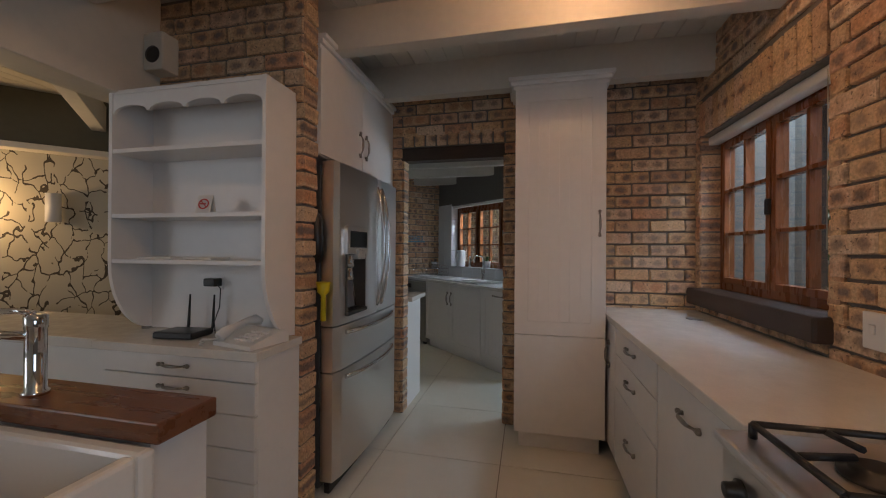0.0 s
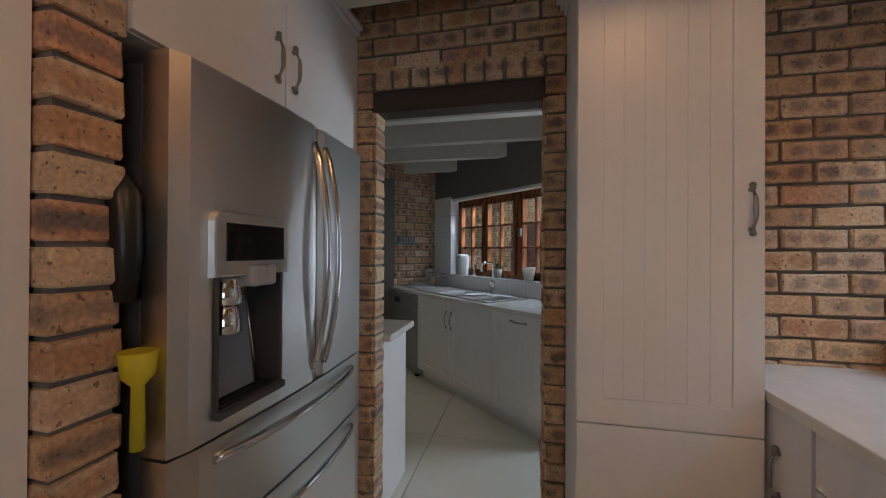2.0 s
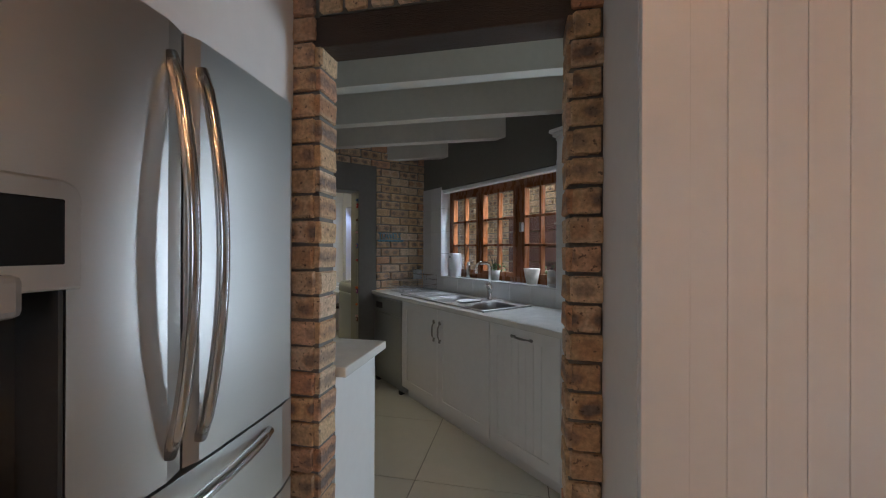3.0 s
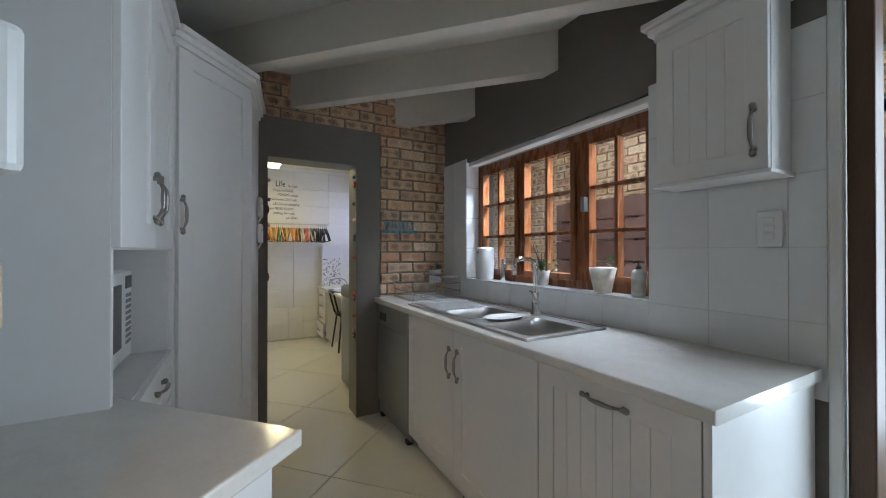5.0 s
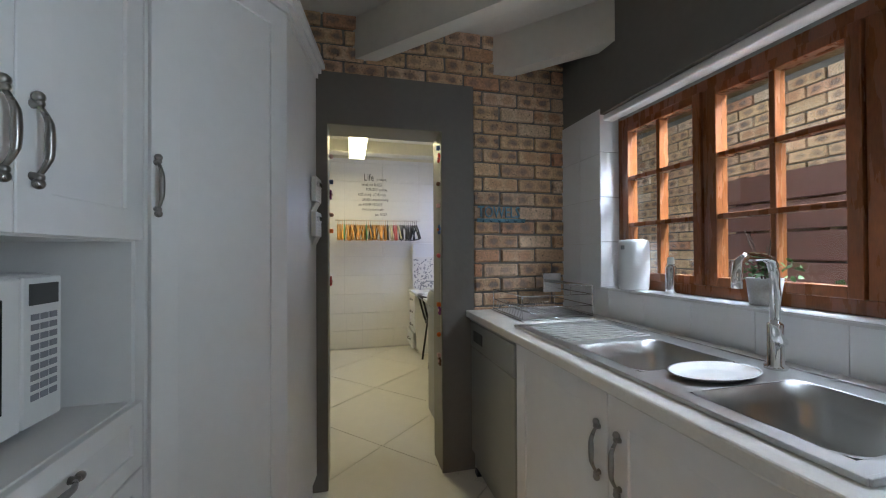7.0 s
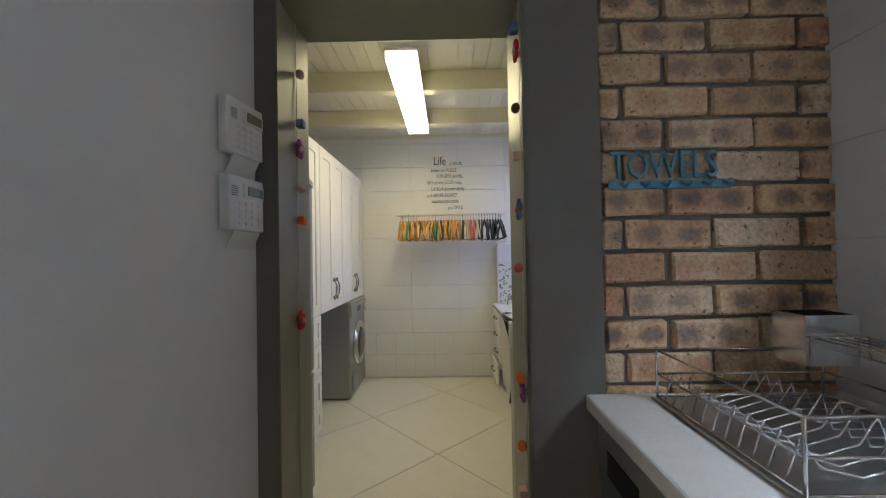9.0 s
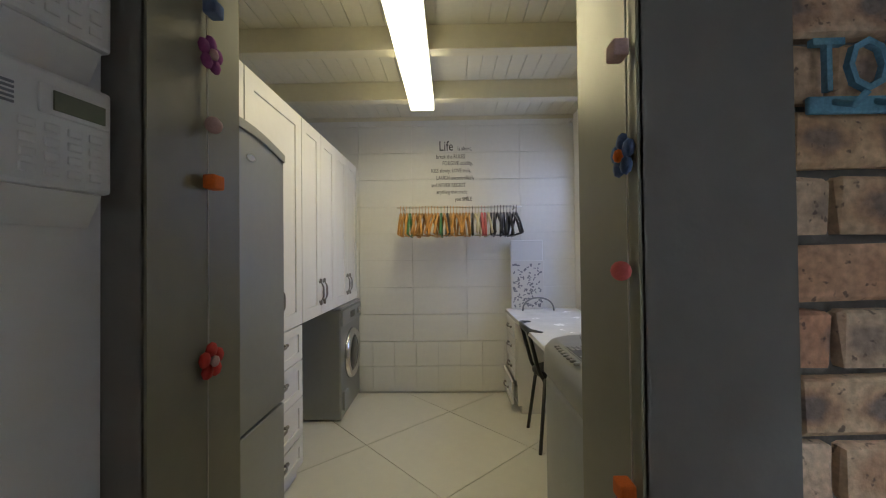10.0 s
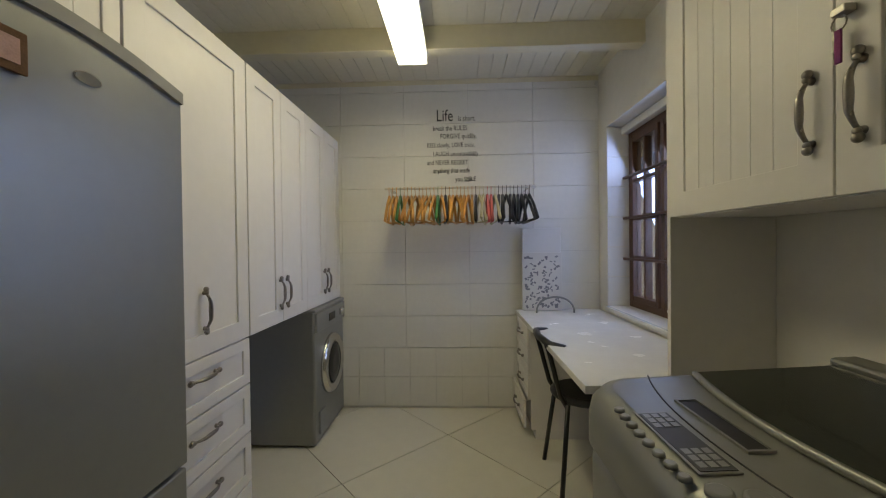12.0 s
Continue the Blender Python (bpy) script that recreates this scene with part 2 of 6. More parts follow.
GREYINK = mat("grey_print", (0.25, 0.25, 0.27), 0.8, grain=0.1)
BLIND = mat("blind_casing", (0.70, 0.69, 0.66), 0.4, grain=0.03)


def glass_material():
    m = bpy.data.materials.new("window_glass")
    m.use_nodes = True
    b = m.node_tree.nodes["Principled BSDF"]
    b.inputs["Base Color"].default_value = (0.95, 0.97, 0.96, 1)
    b.inputs["Roughness"].default_value = 0.01
    b.inputs["Transmission Weight"].default_value = 1.0
    b.inputs["IOR"].default_value = 1.45
    return m


GLASS = glass_material()


def wallpaper_material():
    """Cream wallpaper with dark branching stems and leaf outlines."""
    m = mat("leaf_wallpaper", (0.50, 0.46, 0.36), 0.8, grain=0.05, scale=3)
    n, l = m.node_tree.nodes, m.node_tree.links
    b = n["Principled BSDF"]
    tc, mp = n.new("ShaderNodeTexCoord"), n.new("ShaderNodeMapping")
    mp.inputs["Scale"].default_value = (5.5, 1, 3.6)
    l.new(tc.outputs["Object"], mp.inputs[0])
    wob = n.new("ShaderNodeTexNoise")
    wob.inputs["Scale"].default_value = 1.3
    l.new(mp.outputs[0], wob.inputs[0])
    add = n.new("ShaderNodeVectorMath")
    add.operation = "ADD"
    l.new(mp.outputs[0], add.inputs[0]), l.new(wob.outputs["Color"], add.inputs[1])
    vo = n.new("ShaderNodeTexVoronoi")
    vo.feature = "DISTANCE_TO_EDGE"
    vo.inputs["Scale"].default_value = 1.6
    l.new(add.outputs[0], vo.inputs[0])
    lt = n.new("ShaderNodeMath")
    lt.operation, lt.inputs[1].default_value = "LESS_THAN", 0.035
    l.new(vo.outputs[0], lt.inputs[0])
    br = n.new("ShaderNodeTexNoise")
    br.inputs["Scale"].default_value = 2.4
    l.new(mp.outputs[0], br.inputs[0])
    gt = n.new("ShaderNodeMath")
    gt.operation, gt.inputs[1].default_value = "GREATER_THAN", 0.43
    l.new(br.outputs[0], gt.inputs[0])
    mul = n.new("ShaderNodeMath")
    mul.operation = "MULTIPLY"
    l.new(lt.outputs[0], mul.inputs[0]), l.new(gt.outputs[0], mul.inputs[1])
    mix = n.new("ShaderNodeMix")
    mix.data_type = "RGBA"
    l.new(mul.outputs[0], mix.inputs[0])
    mix.inputs[6].default_value, mix.inputs[7].default_value = (0.50, 0.46, 0.36, 1), (0.07, 0.055, 0.04, 1)
    l.new(mix.outputs[2], b.inputs["Base Color"])
    return m


WALLPAPER = wallpaper_material()

# ---- mesh helpers ----


def box(bm, x0, x1, y0, y1, z0, z1, bevel=0.0):
    m = Matrix.LocRotScale(((x0 + x1) / 2, (y0 + y1) / 2, (z0 + z1) / 2), None, (abs(x1 - x0), abs(y1 - y0), abs(z1 - z0)))
    made = bmesh.ops.create_cube(bm, size=1, matrix=m)["verts"]
    if bevel:
        edges = list({e for v in made for e in v.link_edges})
        bmesh.ops.bevel(bm, geom=edges, offset=bevel, segments=2, profile=0.5, affect="EDGES")
    return bm


def prism(bm, points, z0, z1):
    """An upright prism over a plan of points (counter-clockwise)."""
    low = [bm.verts.new((x, y, z0)) for x, y in points]
    top = [bm.verts.new((x, y, z1)) for x, y in points]
    bm.faces.new(list(reversed(low))), bm.faces.new(top)
    for a in range(len(points)):
        c = (a + 1) % len(points)
        bm.faces.new((low[a], low[c], top[c], top[a]))
    return bm


def profile_y(bm, points, x0, x1):
    """A prism along x over a profile of (y, z) points."""
    a = [bm.verts.new((x0, y, z)) for y, z in points]
    b = [bm.verts.new((x1, y, z)) for y, z in points]
    bm.faces.new(a), bm.faces.new(list(reversed(b)))
    for i in range(len(points)):
        j = (i + 1) % len(points)
        bm.faces.new((a[j], a[i], b[i], b[j]))
    bmesh.ops.recalc_face_normals(bm, faces=bm.faces)
    return bm


def tube(bm, points, radius, sides=10, radii=None):
    """A tube along points."""
    pts = [Vector(p) for p in points]
    rings = []
    for i, p in enumerate(pts):
        d = (pts[min(i + 1, len(pts) - 1)] - pts[max(i - 1, 0)]).normalized()
        a = d.orthogonal().normalized() if abs(d.z) < 0.95 else Vector((1, 0, 0))
        a = (a - d * a.dot(d)).normalized()
        if rings:
            a = (last - d * last.dot(d)).normalized()
        last = a
        c = d.cross(a)
        r = radii[i] if radii else radius
        rings.append([bm.verts.new(p + r * (math.cos(q) * a + math.sin(q) * c)) for q in (2 * math.pi * k / sides for k in range(sides))])
    for r0, r1 in zip(rings, rings[1:]):
        for k in range(sides):
            f = bm.faces.new((r0[k], r0[(k + 1) % sides], r1[(k + 1) % sides], r1[k]))
            f.smooth = True
    bm.faces.new(list(reversed(rings[0]))), bm.faces.new(rings[-1])
    return bm


def lathe(bm, rings, cx=0, cy=0, sides=24, smooth=True):
    """A turned shape about z from (radius, z) rings."""
    loops = [[bm.verts.new((cx + r * math.cos(q), cy + r * math.sin(q), z)) for q in (2 * math.pi * k / sides for k in range(sides))] for r, z in rings]
    for a, b in zip(loops, loops[1:]):
        for k in range(sides):
            f = bm.faces.new((a[k], a[(k + 1) % sides], b[(k + 1) % sides], b[k]))
            f.smooth = smooth
    bm.faces.new(list(reversed(loops[0]))), bm.faces.new(loops[-1])
    return bm


def ball(bm, place, r, scale=(1, 1, 1), seg=10):
    m = Matrix.LocRotScale(place, None, (r * scale[0], r * scale[1], r * scale[2]))
    made = bmesh.ops.create_uvsphere(bm, u_segments=seg, v_segments=max(seg // 2, 4), radius=1, matrix=m)["verts"]
    for f in {f for v in made for f in v.link_faces}:
        f.smooth = True
    return bm


def arc(cx, cz, r, a0, a1, steps=10):
    return [(cx + r * math.cos(radians(a0 + (a1 - a0) * k / steps)), cz + r * math.sin(radians(a0 + (a1 - a0) * k / steps))) for k in range(steps + 1)]


def mesh_of(name, bm, material):
    data = bpy.data.meshes.new(name)
    bm.to_mesh(data)
    bm.free()
    data.materials.append(material)
    return data


def part(name, bm, material, parent, label=""):
    ob = new(name, mesh_of(name, bm, material))
    ob.parent = parent
    return tagged(ob, label)


def thing(name, label, category, place=(0, 0, 0), turn=0.0, group="", kind=""):
    ob = new(name)
    ob.empty_display_size = 0.1
    ob.matrix_world = pose(*place, 0, 0, turn)
    return tagged(ob, label, category, group, kind)


def solid(name, bm, material, label, category, place=(0, 0, 0), turn=0.0, kind="", group=""):
    ob = new(name, mesh_of(name, bm, material))
    ob.matrix_world = pose(*place, 0, 0, turn)
    return tagged(ob, label, category, group, kind)


def B(*boxes, bevel=0.0):
    bm = bmesh.new()
    for b in boxes:
        box(bm, *b, bevel=bevel)
    return bm


# bow handle, upright, fixed to a front in the plane y = 0, bulging to -y
def handle_mesh():
    bm = bmesh.new()
    pts, rad = [], []
    for k in range(17):
        s = k / 16
        pts.append((0, -0.010 - 0.016 * min(1, math.sin(math.pi * s) * 1.35) ** 0.8, -0.060 + 0.12 * s))
        rad.append(0.0040 + 0.0035 * math.sin(math.pi * s) ** 1.5)
    tube(bm, pts, 0.005, 10, rad)
    for z in (-1, 1):
        tube(bm, [(0, 0, z * 0.062), (0, -0.014, z * 0.062)], 0.005, 10, [0.008, 0.0055])
        ball(bm, (0, -0.012, z * 0.064), 0.0075, (1, 0.9, 1), 10)
        ball(bm, (0, -0.010, z * 0.075), 0.0100, (1, 0.9, 1), 12)
    return mesh_of("handle", bm, PEWTER)


HANDLE = handle_mesh()


def handle(parent, x, y, z, flat=False, scale=1.0):
    ob = new("handle", HANDLE)
    ob.parent = parent
    ob.matrix_local = pose(x, y, z, 0, 90 if flat else 0, 0) @ Matrix.Scale(scale, 4)
    return tagged(ob, "pewter bow handle")


def ring_frame(bm, x0, x1, z0, z1, rail, y0, y1):
    """A flat frame of one piece, from y0 to y1."""
    rows = []
    for y in (y0, y1):
        for i in (0, rail):
            rows.append([bm.verts.new((x, y, z)) for x, z in ((x0 + i, z0 + i), (x1 - i, z0 + i), (x1 - i, z1 - i), (x0 + i, z1 - i))])
    fo, fi, bo_, bi = rows
    for k in range(4):
        j = (k + 1) % 4
        bm.faces.new((fo[k], fo[j], fi[j], fi[k])), bm.faces.new((bo_[j], bo_[k], bi[k], bi[j]))
        bm.faces.new((fo[j], fo[k], bo_[k], bo_[j])), bm.faces.new((fi[k], fi[j], bi[j], bi[k]))
    bmesh.ops.recalc_face_normals(bm, faces=bm.faces)
    bmesh.ops.bevel(bm, geom=list(bm.edges), offset=0.002, segments=2, profile=0.5, affect="EDGES")


def front(parent, name, x0, x1, z0, z1, style="shaker", rail=0.06, grip=None, flat=False, gap=0.002, y=0.0):
    """A door or drawer front, its back in the plane y, with its handle under it."""
    x0, x1, z0, z1 = x0 + gap, x1 - gap, z0 + gap, z1 - gap
    bm = bmesh.new()
    if style == "slab":
        box(bm, x0, x1, y - 0.018, y, z0, z1, 0.002)
        ob = part(name, bm, CAB, parent)
    else:
        ring_frame(bm, x0, x1, z0, z1, rail, y - 0.018, y)
        ob = part(name, bm, CAB, parent)
        a, b = x0 + rail, x1 - rail
        part("panel", B((a - 0.004, b + 0.004, y - 0.010, y - 0.001, z0 + rail - 0.004, z1 - rail + 0.004)), CAB, ob)
        if style == "bead":
            count = max(2, round((b - a) / 0.06))
            for k in range(count):
                part("board", B((a + (b - a) * k / count + 0.0008, a + (b - a) * (k + 1) / count - 0.0008, y - 0.0128, y - 0.0095, z0 + rail, z1 - rail), bevel=0.001), CAB, ob)
    if grip:
        handle(ob, grip[0], y - 0.018, grip[1], flat)
    return ob


def carcass(bm, w, d, z0, z1, t=0.018, lid=True):
    """An open-fronted box of boards; front at y = 0, back at y = d."""
    box(bm, 0, t, 0.001, d, z0, z1), box(bm, w - t, w, 0.001, d, z0, z1)
    box(bm, t, w - t, 0.001, d, z0, z0 + t)
    if lid:
        box(bm, t, w - t, 0.001, d, z1 - t, z1)
    box(bm, t, w - t, d - t, d, z0 + t, z1 - t)
    return bm


def cornice(parent, w, d, z, side0=True, side1=True, y=0.0):
    bm = bmesh.new()
    for k, (o, a, b) in enumerate(((0.012, 0, 0.025), (0.028, 0.025, 0.05), (0.045, 0.05, 0.075))):
        box(bm, -o if side0 else 0, w + (o if side1 else 0), y - o, y + d, z + a, z + b, 0.004)
    return part("cornice", bm, CAB, parent)


# ---- brickwork ----
BRICKS = {}


def brick_mesh(l, h, d, k):
    key = (round(l, 3), round(h, 3), round(d, 3), k)
    if key not in BRICKS:
        rng = random.Random(str(key))
        bm = bmesh.new()
        box(bm, -l / 2, l / 2, -d / 2, d / 2, -h / 2, h / 2)
        bmesh.ops.bevel(bm, geom=list(bm.edges), offset=0.005, segments=1, profile=0.5, affect="EDGES")
        for v in bm.verts:
            v.co += Vector((rng.uniform(-1, 1) * 0.0025, rng.uniform(-1, 1) * 0.0025, rng.uniform(-1, 1) * 0.0025))
        BRICKS[key] = mesh_of("brick", bm, BRICK)
    return BRICKS[key]


LB, HB, JOINT = 0.222, 0.0835, 0.012
brng = random.Random(5)


def lay(parent, x, y, z, l, h, d, turn=0.0):
    ob = new("brick", brick_mesh(l, h, d, brng.randrange(3)))
    ob.parent = parent
    ob.matrix_local = pose(x, y + brng.uniform(-0.003, 0.003), z, brng.uniform(-0.8, 0.8), brng.uniform(-0.5, 0.5), turn + brng.uniform(-0.6, 0.6))


def bond(parent, x0, x1, z0, z1, y=0.0, d=0.06, row0=0, holes=(), near=None):
    """Courses of stretchers on the face y (facing -y) of a wall between x0 and x1, leaving out the holes (x0, x1, z0, z1)."""
    r = 0
    z = z0
    while z + HB * 0.6 < z1:
        h = min(HB, z1 - z) - JOINT
        spans = [(x0, x1)]
        for a, b, c, e in holes:
            if z + HB * 0.5 > c and z + HB * 0.5 < e:
                spans = [s for p, q in spans for s in ((p, min(q, a)), (max(p, b), q)) if s[1] - s[0] > 0.02]
        for p, q in spans:
            shift = (LB / 2 if (r + row0) % 2 else 0)
            edge = p
            first = math.floor((p - x0 + shift) / LB) * LB + x0 - shift
            k = first
            while k < q:
                a, b = max(k, p), min(k + LB, q)
                if b - a > 0.035:
                    lay(parent, (a + b) / 2, y + d / 2 - 0.010, z + HB / 2, round((b - a - JOINT) * 40) / 40 if b - a < LB - 0.01 else LB - JOINT, h, d)
                k += LB
        z += HB
        r += 1

# ---- structure: floors, walls, ceilings ----
floor = solid("floor", B((-6, 9, -6, 12, -0.06, -0.006)), FGROUT, "pale polished floor tiles with thin dark joints", "floor", kind="structure")
SHELL = mat("outer_render", (0.55, 0.50, 0.42), 0.9, grain=0.1, scale=2)
H = 2.75

# kitchen wall with the doorway into the scullery; face towards the kitchen is at local y = 0
DOOR_U, DV0, DV1, DTOP = 3.40, -1.065, -0.278, 1.985
wall_door = solid("wall_kitchen_doorway", B((-2.6, DV0 + 0.0, 0.008, 0.102, 0, H), (DV1, 1.55, 0.008, 0.102, 0, H), (DV0, DV1, 0.008, 0.102, 2.09, H)), MORTAR,
                  "buff face-brick wall with an open doorway", "wall", kp(0, DOOR_U), TURN_K, kind="structure")
bond(wall_door, DV0 - 0.12, 1.0, 0, 2.62, 0.0, 0.06, holes=((DV0, DV1, 0, 2.09 + 0.115), (-0.10, 0.33, 0.0, 2.3)))
for k in range(9):
    lay(wall_door, DV0 + 0.044 + k * 0.0875, 0.022, 2.09 + 0.056, 0.0755, 0.103, 0.06)
for z in range(25):
    for v, s in ((DV0 - 0.022, 1), (DV1 + 0.022, -1)):
        if z * HB + HB < DTOP + 0.1:
            lay(wall_door, v, 0.055, (z + 0.5) * HB, 0.063, HB - JOINT, 0.108)
part("lintel", B((DV0 - 0.06, DV1 + 0.06, 0.004, 0.106, DTOP, 2.085), bevel=0.004), WOODD, wall_door, "dark timber lintel over the doorway")

# kitchen window wall, facing -v
WV, WU0, WU1, WZ0, WZ1 = 0.99, 2.27, 3.34, 1.05, 2.03


def kx(u):
    return DOOR_U - u


# the unframed gap at u -1.1 to 0 is added for the rear daylight lamp
wall_window = solid("wall_kitchen_window", B((-0.15, kx(WU1), 0.008, 0.22, 0, H), (kx(WU0), kx(0.0), 0.008, 0.22, 0, H), (kx(-1.1), 6.2, 0.008, 0.22, 0, H), (kx(0.0), kx(-1.1), 0.008, 0.22, 0, 0.95), (kx(0.0), kx(-1.1), 0.008, 0.22, 2.05, H), (kx(WU1), kx(WU0), 0.008, 0.22, 0, WZ0), (kx(WU1), kx(WU0), 0.008, 0.22, WZ1, H)),
                    MORTAR, "buff face-brick wall round a timber window", "wall", kp(WV, DOOR_U), TURN_K - 90, kind="structure")
bond(wall_window, 0.0, 1.6, 0.86, 2.62, 0.0, 0.06, 1, holes=((kx(WU1), kx(WU0), 0.0, WZ1 + 0.22),))
for r in range(13):
    for x, s in ((kx(WU1) - 0.03, 1), (kx(WU0) + 0.03, -1)):
        lay(wall_window, x, 0.08, 1.0 + (r + 0.5) * HB, 0.07, HB - JOINT, 0.17)
for k in range(13):
    lay(wall_window, kx(WU1) + 0.041 + k * 0.0823, 0.035, WZ1 + 0.11, 0.070, 0.205, 0.10)
for k in range(9):
    lay(wall_window, kx(WU1) + 0.06 + k * 0.118, 0.02, 0.935, 0.105, 0.06, 0.05)

# closing walls of the kitchen and dining side
solid("wall_kitchen_back", B((-8, 2.5, -0.12, 0, 0, H)), PLASTER_W, "plain white plaster wall", "wall", kp(0, -2.2), TURN_K, kind="structure")
# the gap from y 0.3 to 2.7 is added to let the fill lamp in
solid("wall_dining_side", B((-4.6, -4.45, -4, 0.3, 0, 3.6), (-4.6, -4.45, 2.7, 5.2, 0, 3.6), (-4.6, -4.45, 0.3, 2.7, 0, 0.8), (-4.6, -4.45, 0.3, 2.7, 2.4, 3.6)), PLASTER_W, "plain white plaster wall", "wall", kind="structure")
wallpaper_wall = solid("wall_dining", B((-4.5, 0.62, 5.0, 5.12, 0, 2.08)), WALLPAPER, "cream wallpaper with dark branching leaves", "wall", kind="structure")
solid("wall_dining_upper", B((-4.5, 0.62, 5.0, 5.12, 2.08, 3.6)), OLIVE, "olive plaster above the wallpaper", "wall", kind="structure")
solid("trim_pelmet", B((-4.4, 0.6, 4.86, 5.0, 2.08, 2.13), bevel=0.004), BEAM, "narrow painted ledge above wallpaper", "trim", kind="structure")
solid("wall_dining_end", B((0.62, 0.74, 3.4, 5.7, 0, 3.6)), PLASTER_W, "plain white plaster wall", "wall", kind="structure")

# brick pier wall behind the shelf unit
PIER_U = 2.21
pier = solid("wall_brick_pier", B((-2.15, -1.178, 0.008, 0.112, 0, H)), MORTAR, "short buff face-brick wall with a free end", "wall", kp(0, PIER_U), TURN_K, kind="structure")
bond(pier, -2.05, -1.165, 2.0, 2.62, 0.0, 0.06)
for r in range(31):
    lay(pier, -1.165 - 0.05 + (0.006 if r % 2 else 0), 0.058, (r + 0.5) * HB, 0.098, HB - JOINT, 0.122)

# ceilings
ceil_k = bmesh.new()
box(ceil_k, -7, 1.3, -2.3, DOOR_U + 0.05, 2.61, 2.75)
for k in range(52):
    a = -4.9 + k * 0.118
    box(ceil_k, a, a + 0.112, -2.3, DOOR_U + 0.05, 2.60, 2.612)
solid("ceiling_kitchen", ceil_k, BOARD, "white tongue-and-groove ceiling boards", "ceiling", kp(0, 0), TURN_K, kind="structure")
for u in (0.46, 1.12, 1.79, 2.46, 3.13):
    solid("ceiling_beam", B((-2.0, 1.0, 0, 0.09, 2.375, 2.605), bevel=0.004), BEAM, "cream painted timber ceiling beam", "beam", kp(0, u), TURN_K, kind="structure", group="ceiling beams")
solid("bulkhead_beam", B((-2.22, -2.02, -2.0, PIER_U - 0.004, 2.03, 2.60), bevel=0.006), BEAM, "deep cream painted bulkhead beam", "beam", kp(0, 0), TURN_K, kind="structure")
solid("ceiling_dining", B((-4.6, 0.7, -4, 5.2, 3.6, 3.7)), BOARD, "high white ceiling", "ceiling", kind="structure")
for x in (-2.3, -1.35, -0.4):
    solid("dining_beam", B((x, x + 0.1, 1.5, 5.0, 2.33, 2.56), bevel=0.005), PLASTER_W, "white painted timber beam", "beam", kind="structure", group="dining beams")

# scullery walls
SX, SY = 3.59, 5.46
AX0, AX1, ATOP = 2.208, 2.824, 1.905
wall_arch = solid("wall_scullery_end", B((0.6, AX0, SY + 0.008, 5.632, 0, H), (AX1, SX + 0.25, SY + 0.008, 5.632, 0, H), (AX0, AX1, SY + 0.008, 5.632, ATOP, H)), MORTAR,
                  "buff face-brick wall with an open doorway", "wall", kind="structure")
box_w = B((AX1, 3.01, SY - 0.026, SY + 0.006, 0, 2.175), (2.10, AX0, SY - 0.026, SY + 0.006, 0, 2.175), (AX0, AX1, SY - 0.026, SY + 0.006, ATOP, 2.175))
part("plaster_surround", box_w, PLASTER_G, wall_arch, "smooth taupe plaster band round the doorway")
lining = B((AX0 - 0.003, AX0 + 0.004, SY - 0.026, 5.64, 0, ATOP), (AX1 - 0.004, AX1 + 0.003, SY - 0.026, 5.64, 0, ATOP), (AX0, AX1, SY - 0.024, 5.64, ATOP - 0.004, ATOP + 0.003))
part("reveal_lining", lining, mat("olive_gloss_paint", (0.20, 0.185, 0.125), 0.4, grain=0.06, scale=3), wall_arch, "olive gloss painted reveal")
bond(wall_arch, 1.85, SX + 0.02, 0.83, 2.62, SY, 0.06, holes=((1.0, 3.01, 0, 2.175),))

WY0, WY1, SZ0, SZ1 = 3.63, 5.10, 1.045, 1.945
wall_sc = solid("wall_scullery_window", B((SX + 0.006, SX + 0.22, WY1, SY + 0.2, 0, H), (SX + 0.006, SX + 0.22, 3.065, WY0, 0, H), (SX + 0.006, SX + 0.22, WY0, WY1, 0, SZ0), (SX + 0.006, SX + 0.22, WY0, WY1, SZ1, H)),
                PLASTER_G, "taupe plaster wall above white tiles", "wall", kind="structure")
solid("wall_scullery_door_side", B((SX + 0.006, SX + 0.22, 1.2, 2.06, 0, H), (SX + 0.006, SX + 0.22, 2.06, 3.065, 2.06, H)), PLASTER_G, "taupe plaster wall beside the back door", "wall", kind="structure")
solid("wall_scullery_side", B((0.9, 1.02, 3.3, 5.5, 0, H)), PLASTER_W, "white plaster wall", "wall", kind="structure")

ceil_s = bmesh.new()
prism(ceil_s, [(0.34, 4.74), (3.81, 1.085), (3.81, 5.63), (0.34, 5.63)], 2.49, 2.75)
solid("ceiling_scullery", ceil_s, BOARD, "white tongue-and-groove ceiling boards", "ceiling", kind="structure")


def clip_beam(u, z0, z1):
    """A beam along v at u, ended at the scullery's walls."""
    d = 0.085
    pts = []
    for uu in (u, u + d):
        v1 = (SX - uu * U[0]) / V[0]
        v0 = (SY + 0.002 - uu * U[1]) / V[1]
        v0 = max(v0, -2.75)
        pts.append((kp(min(v0, v1), uu), kp(max(v0, v1), uu)))
    bm = bmesh.new()
    prism(bm, [pts[0][0][:2], pts[1][0][:2], pts[1][1][:2], pts[0][1][:2]][::-1], z0, z1)
    bmesh.ops.recalc_face_normals(bm, faces=bm.faces)
    solid("ceiling_beam", bm, BEAM, "cream painted timber ceiling beam", "beam", kind="structure", group="ceiling beams")


for u in (3.72, 4.30, 4.90, 5.46, 6.03):
    clip_beam(u, 2.265, 2.492)

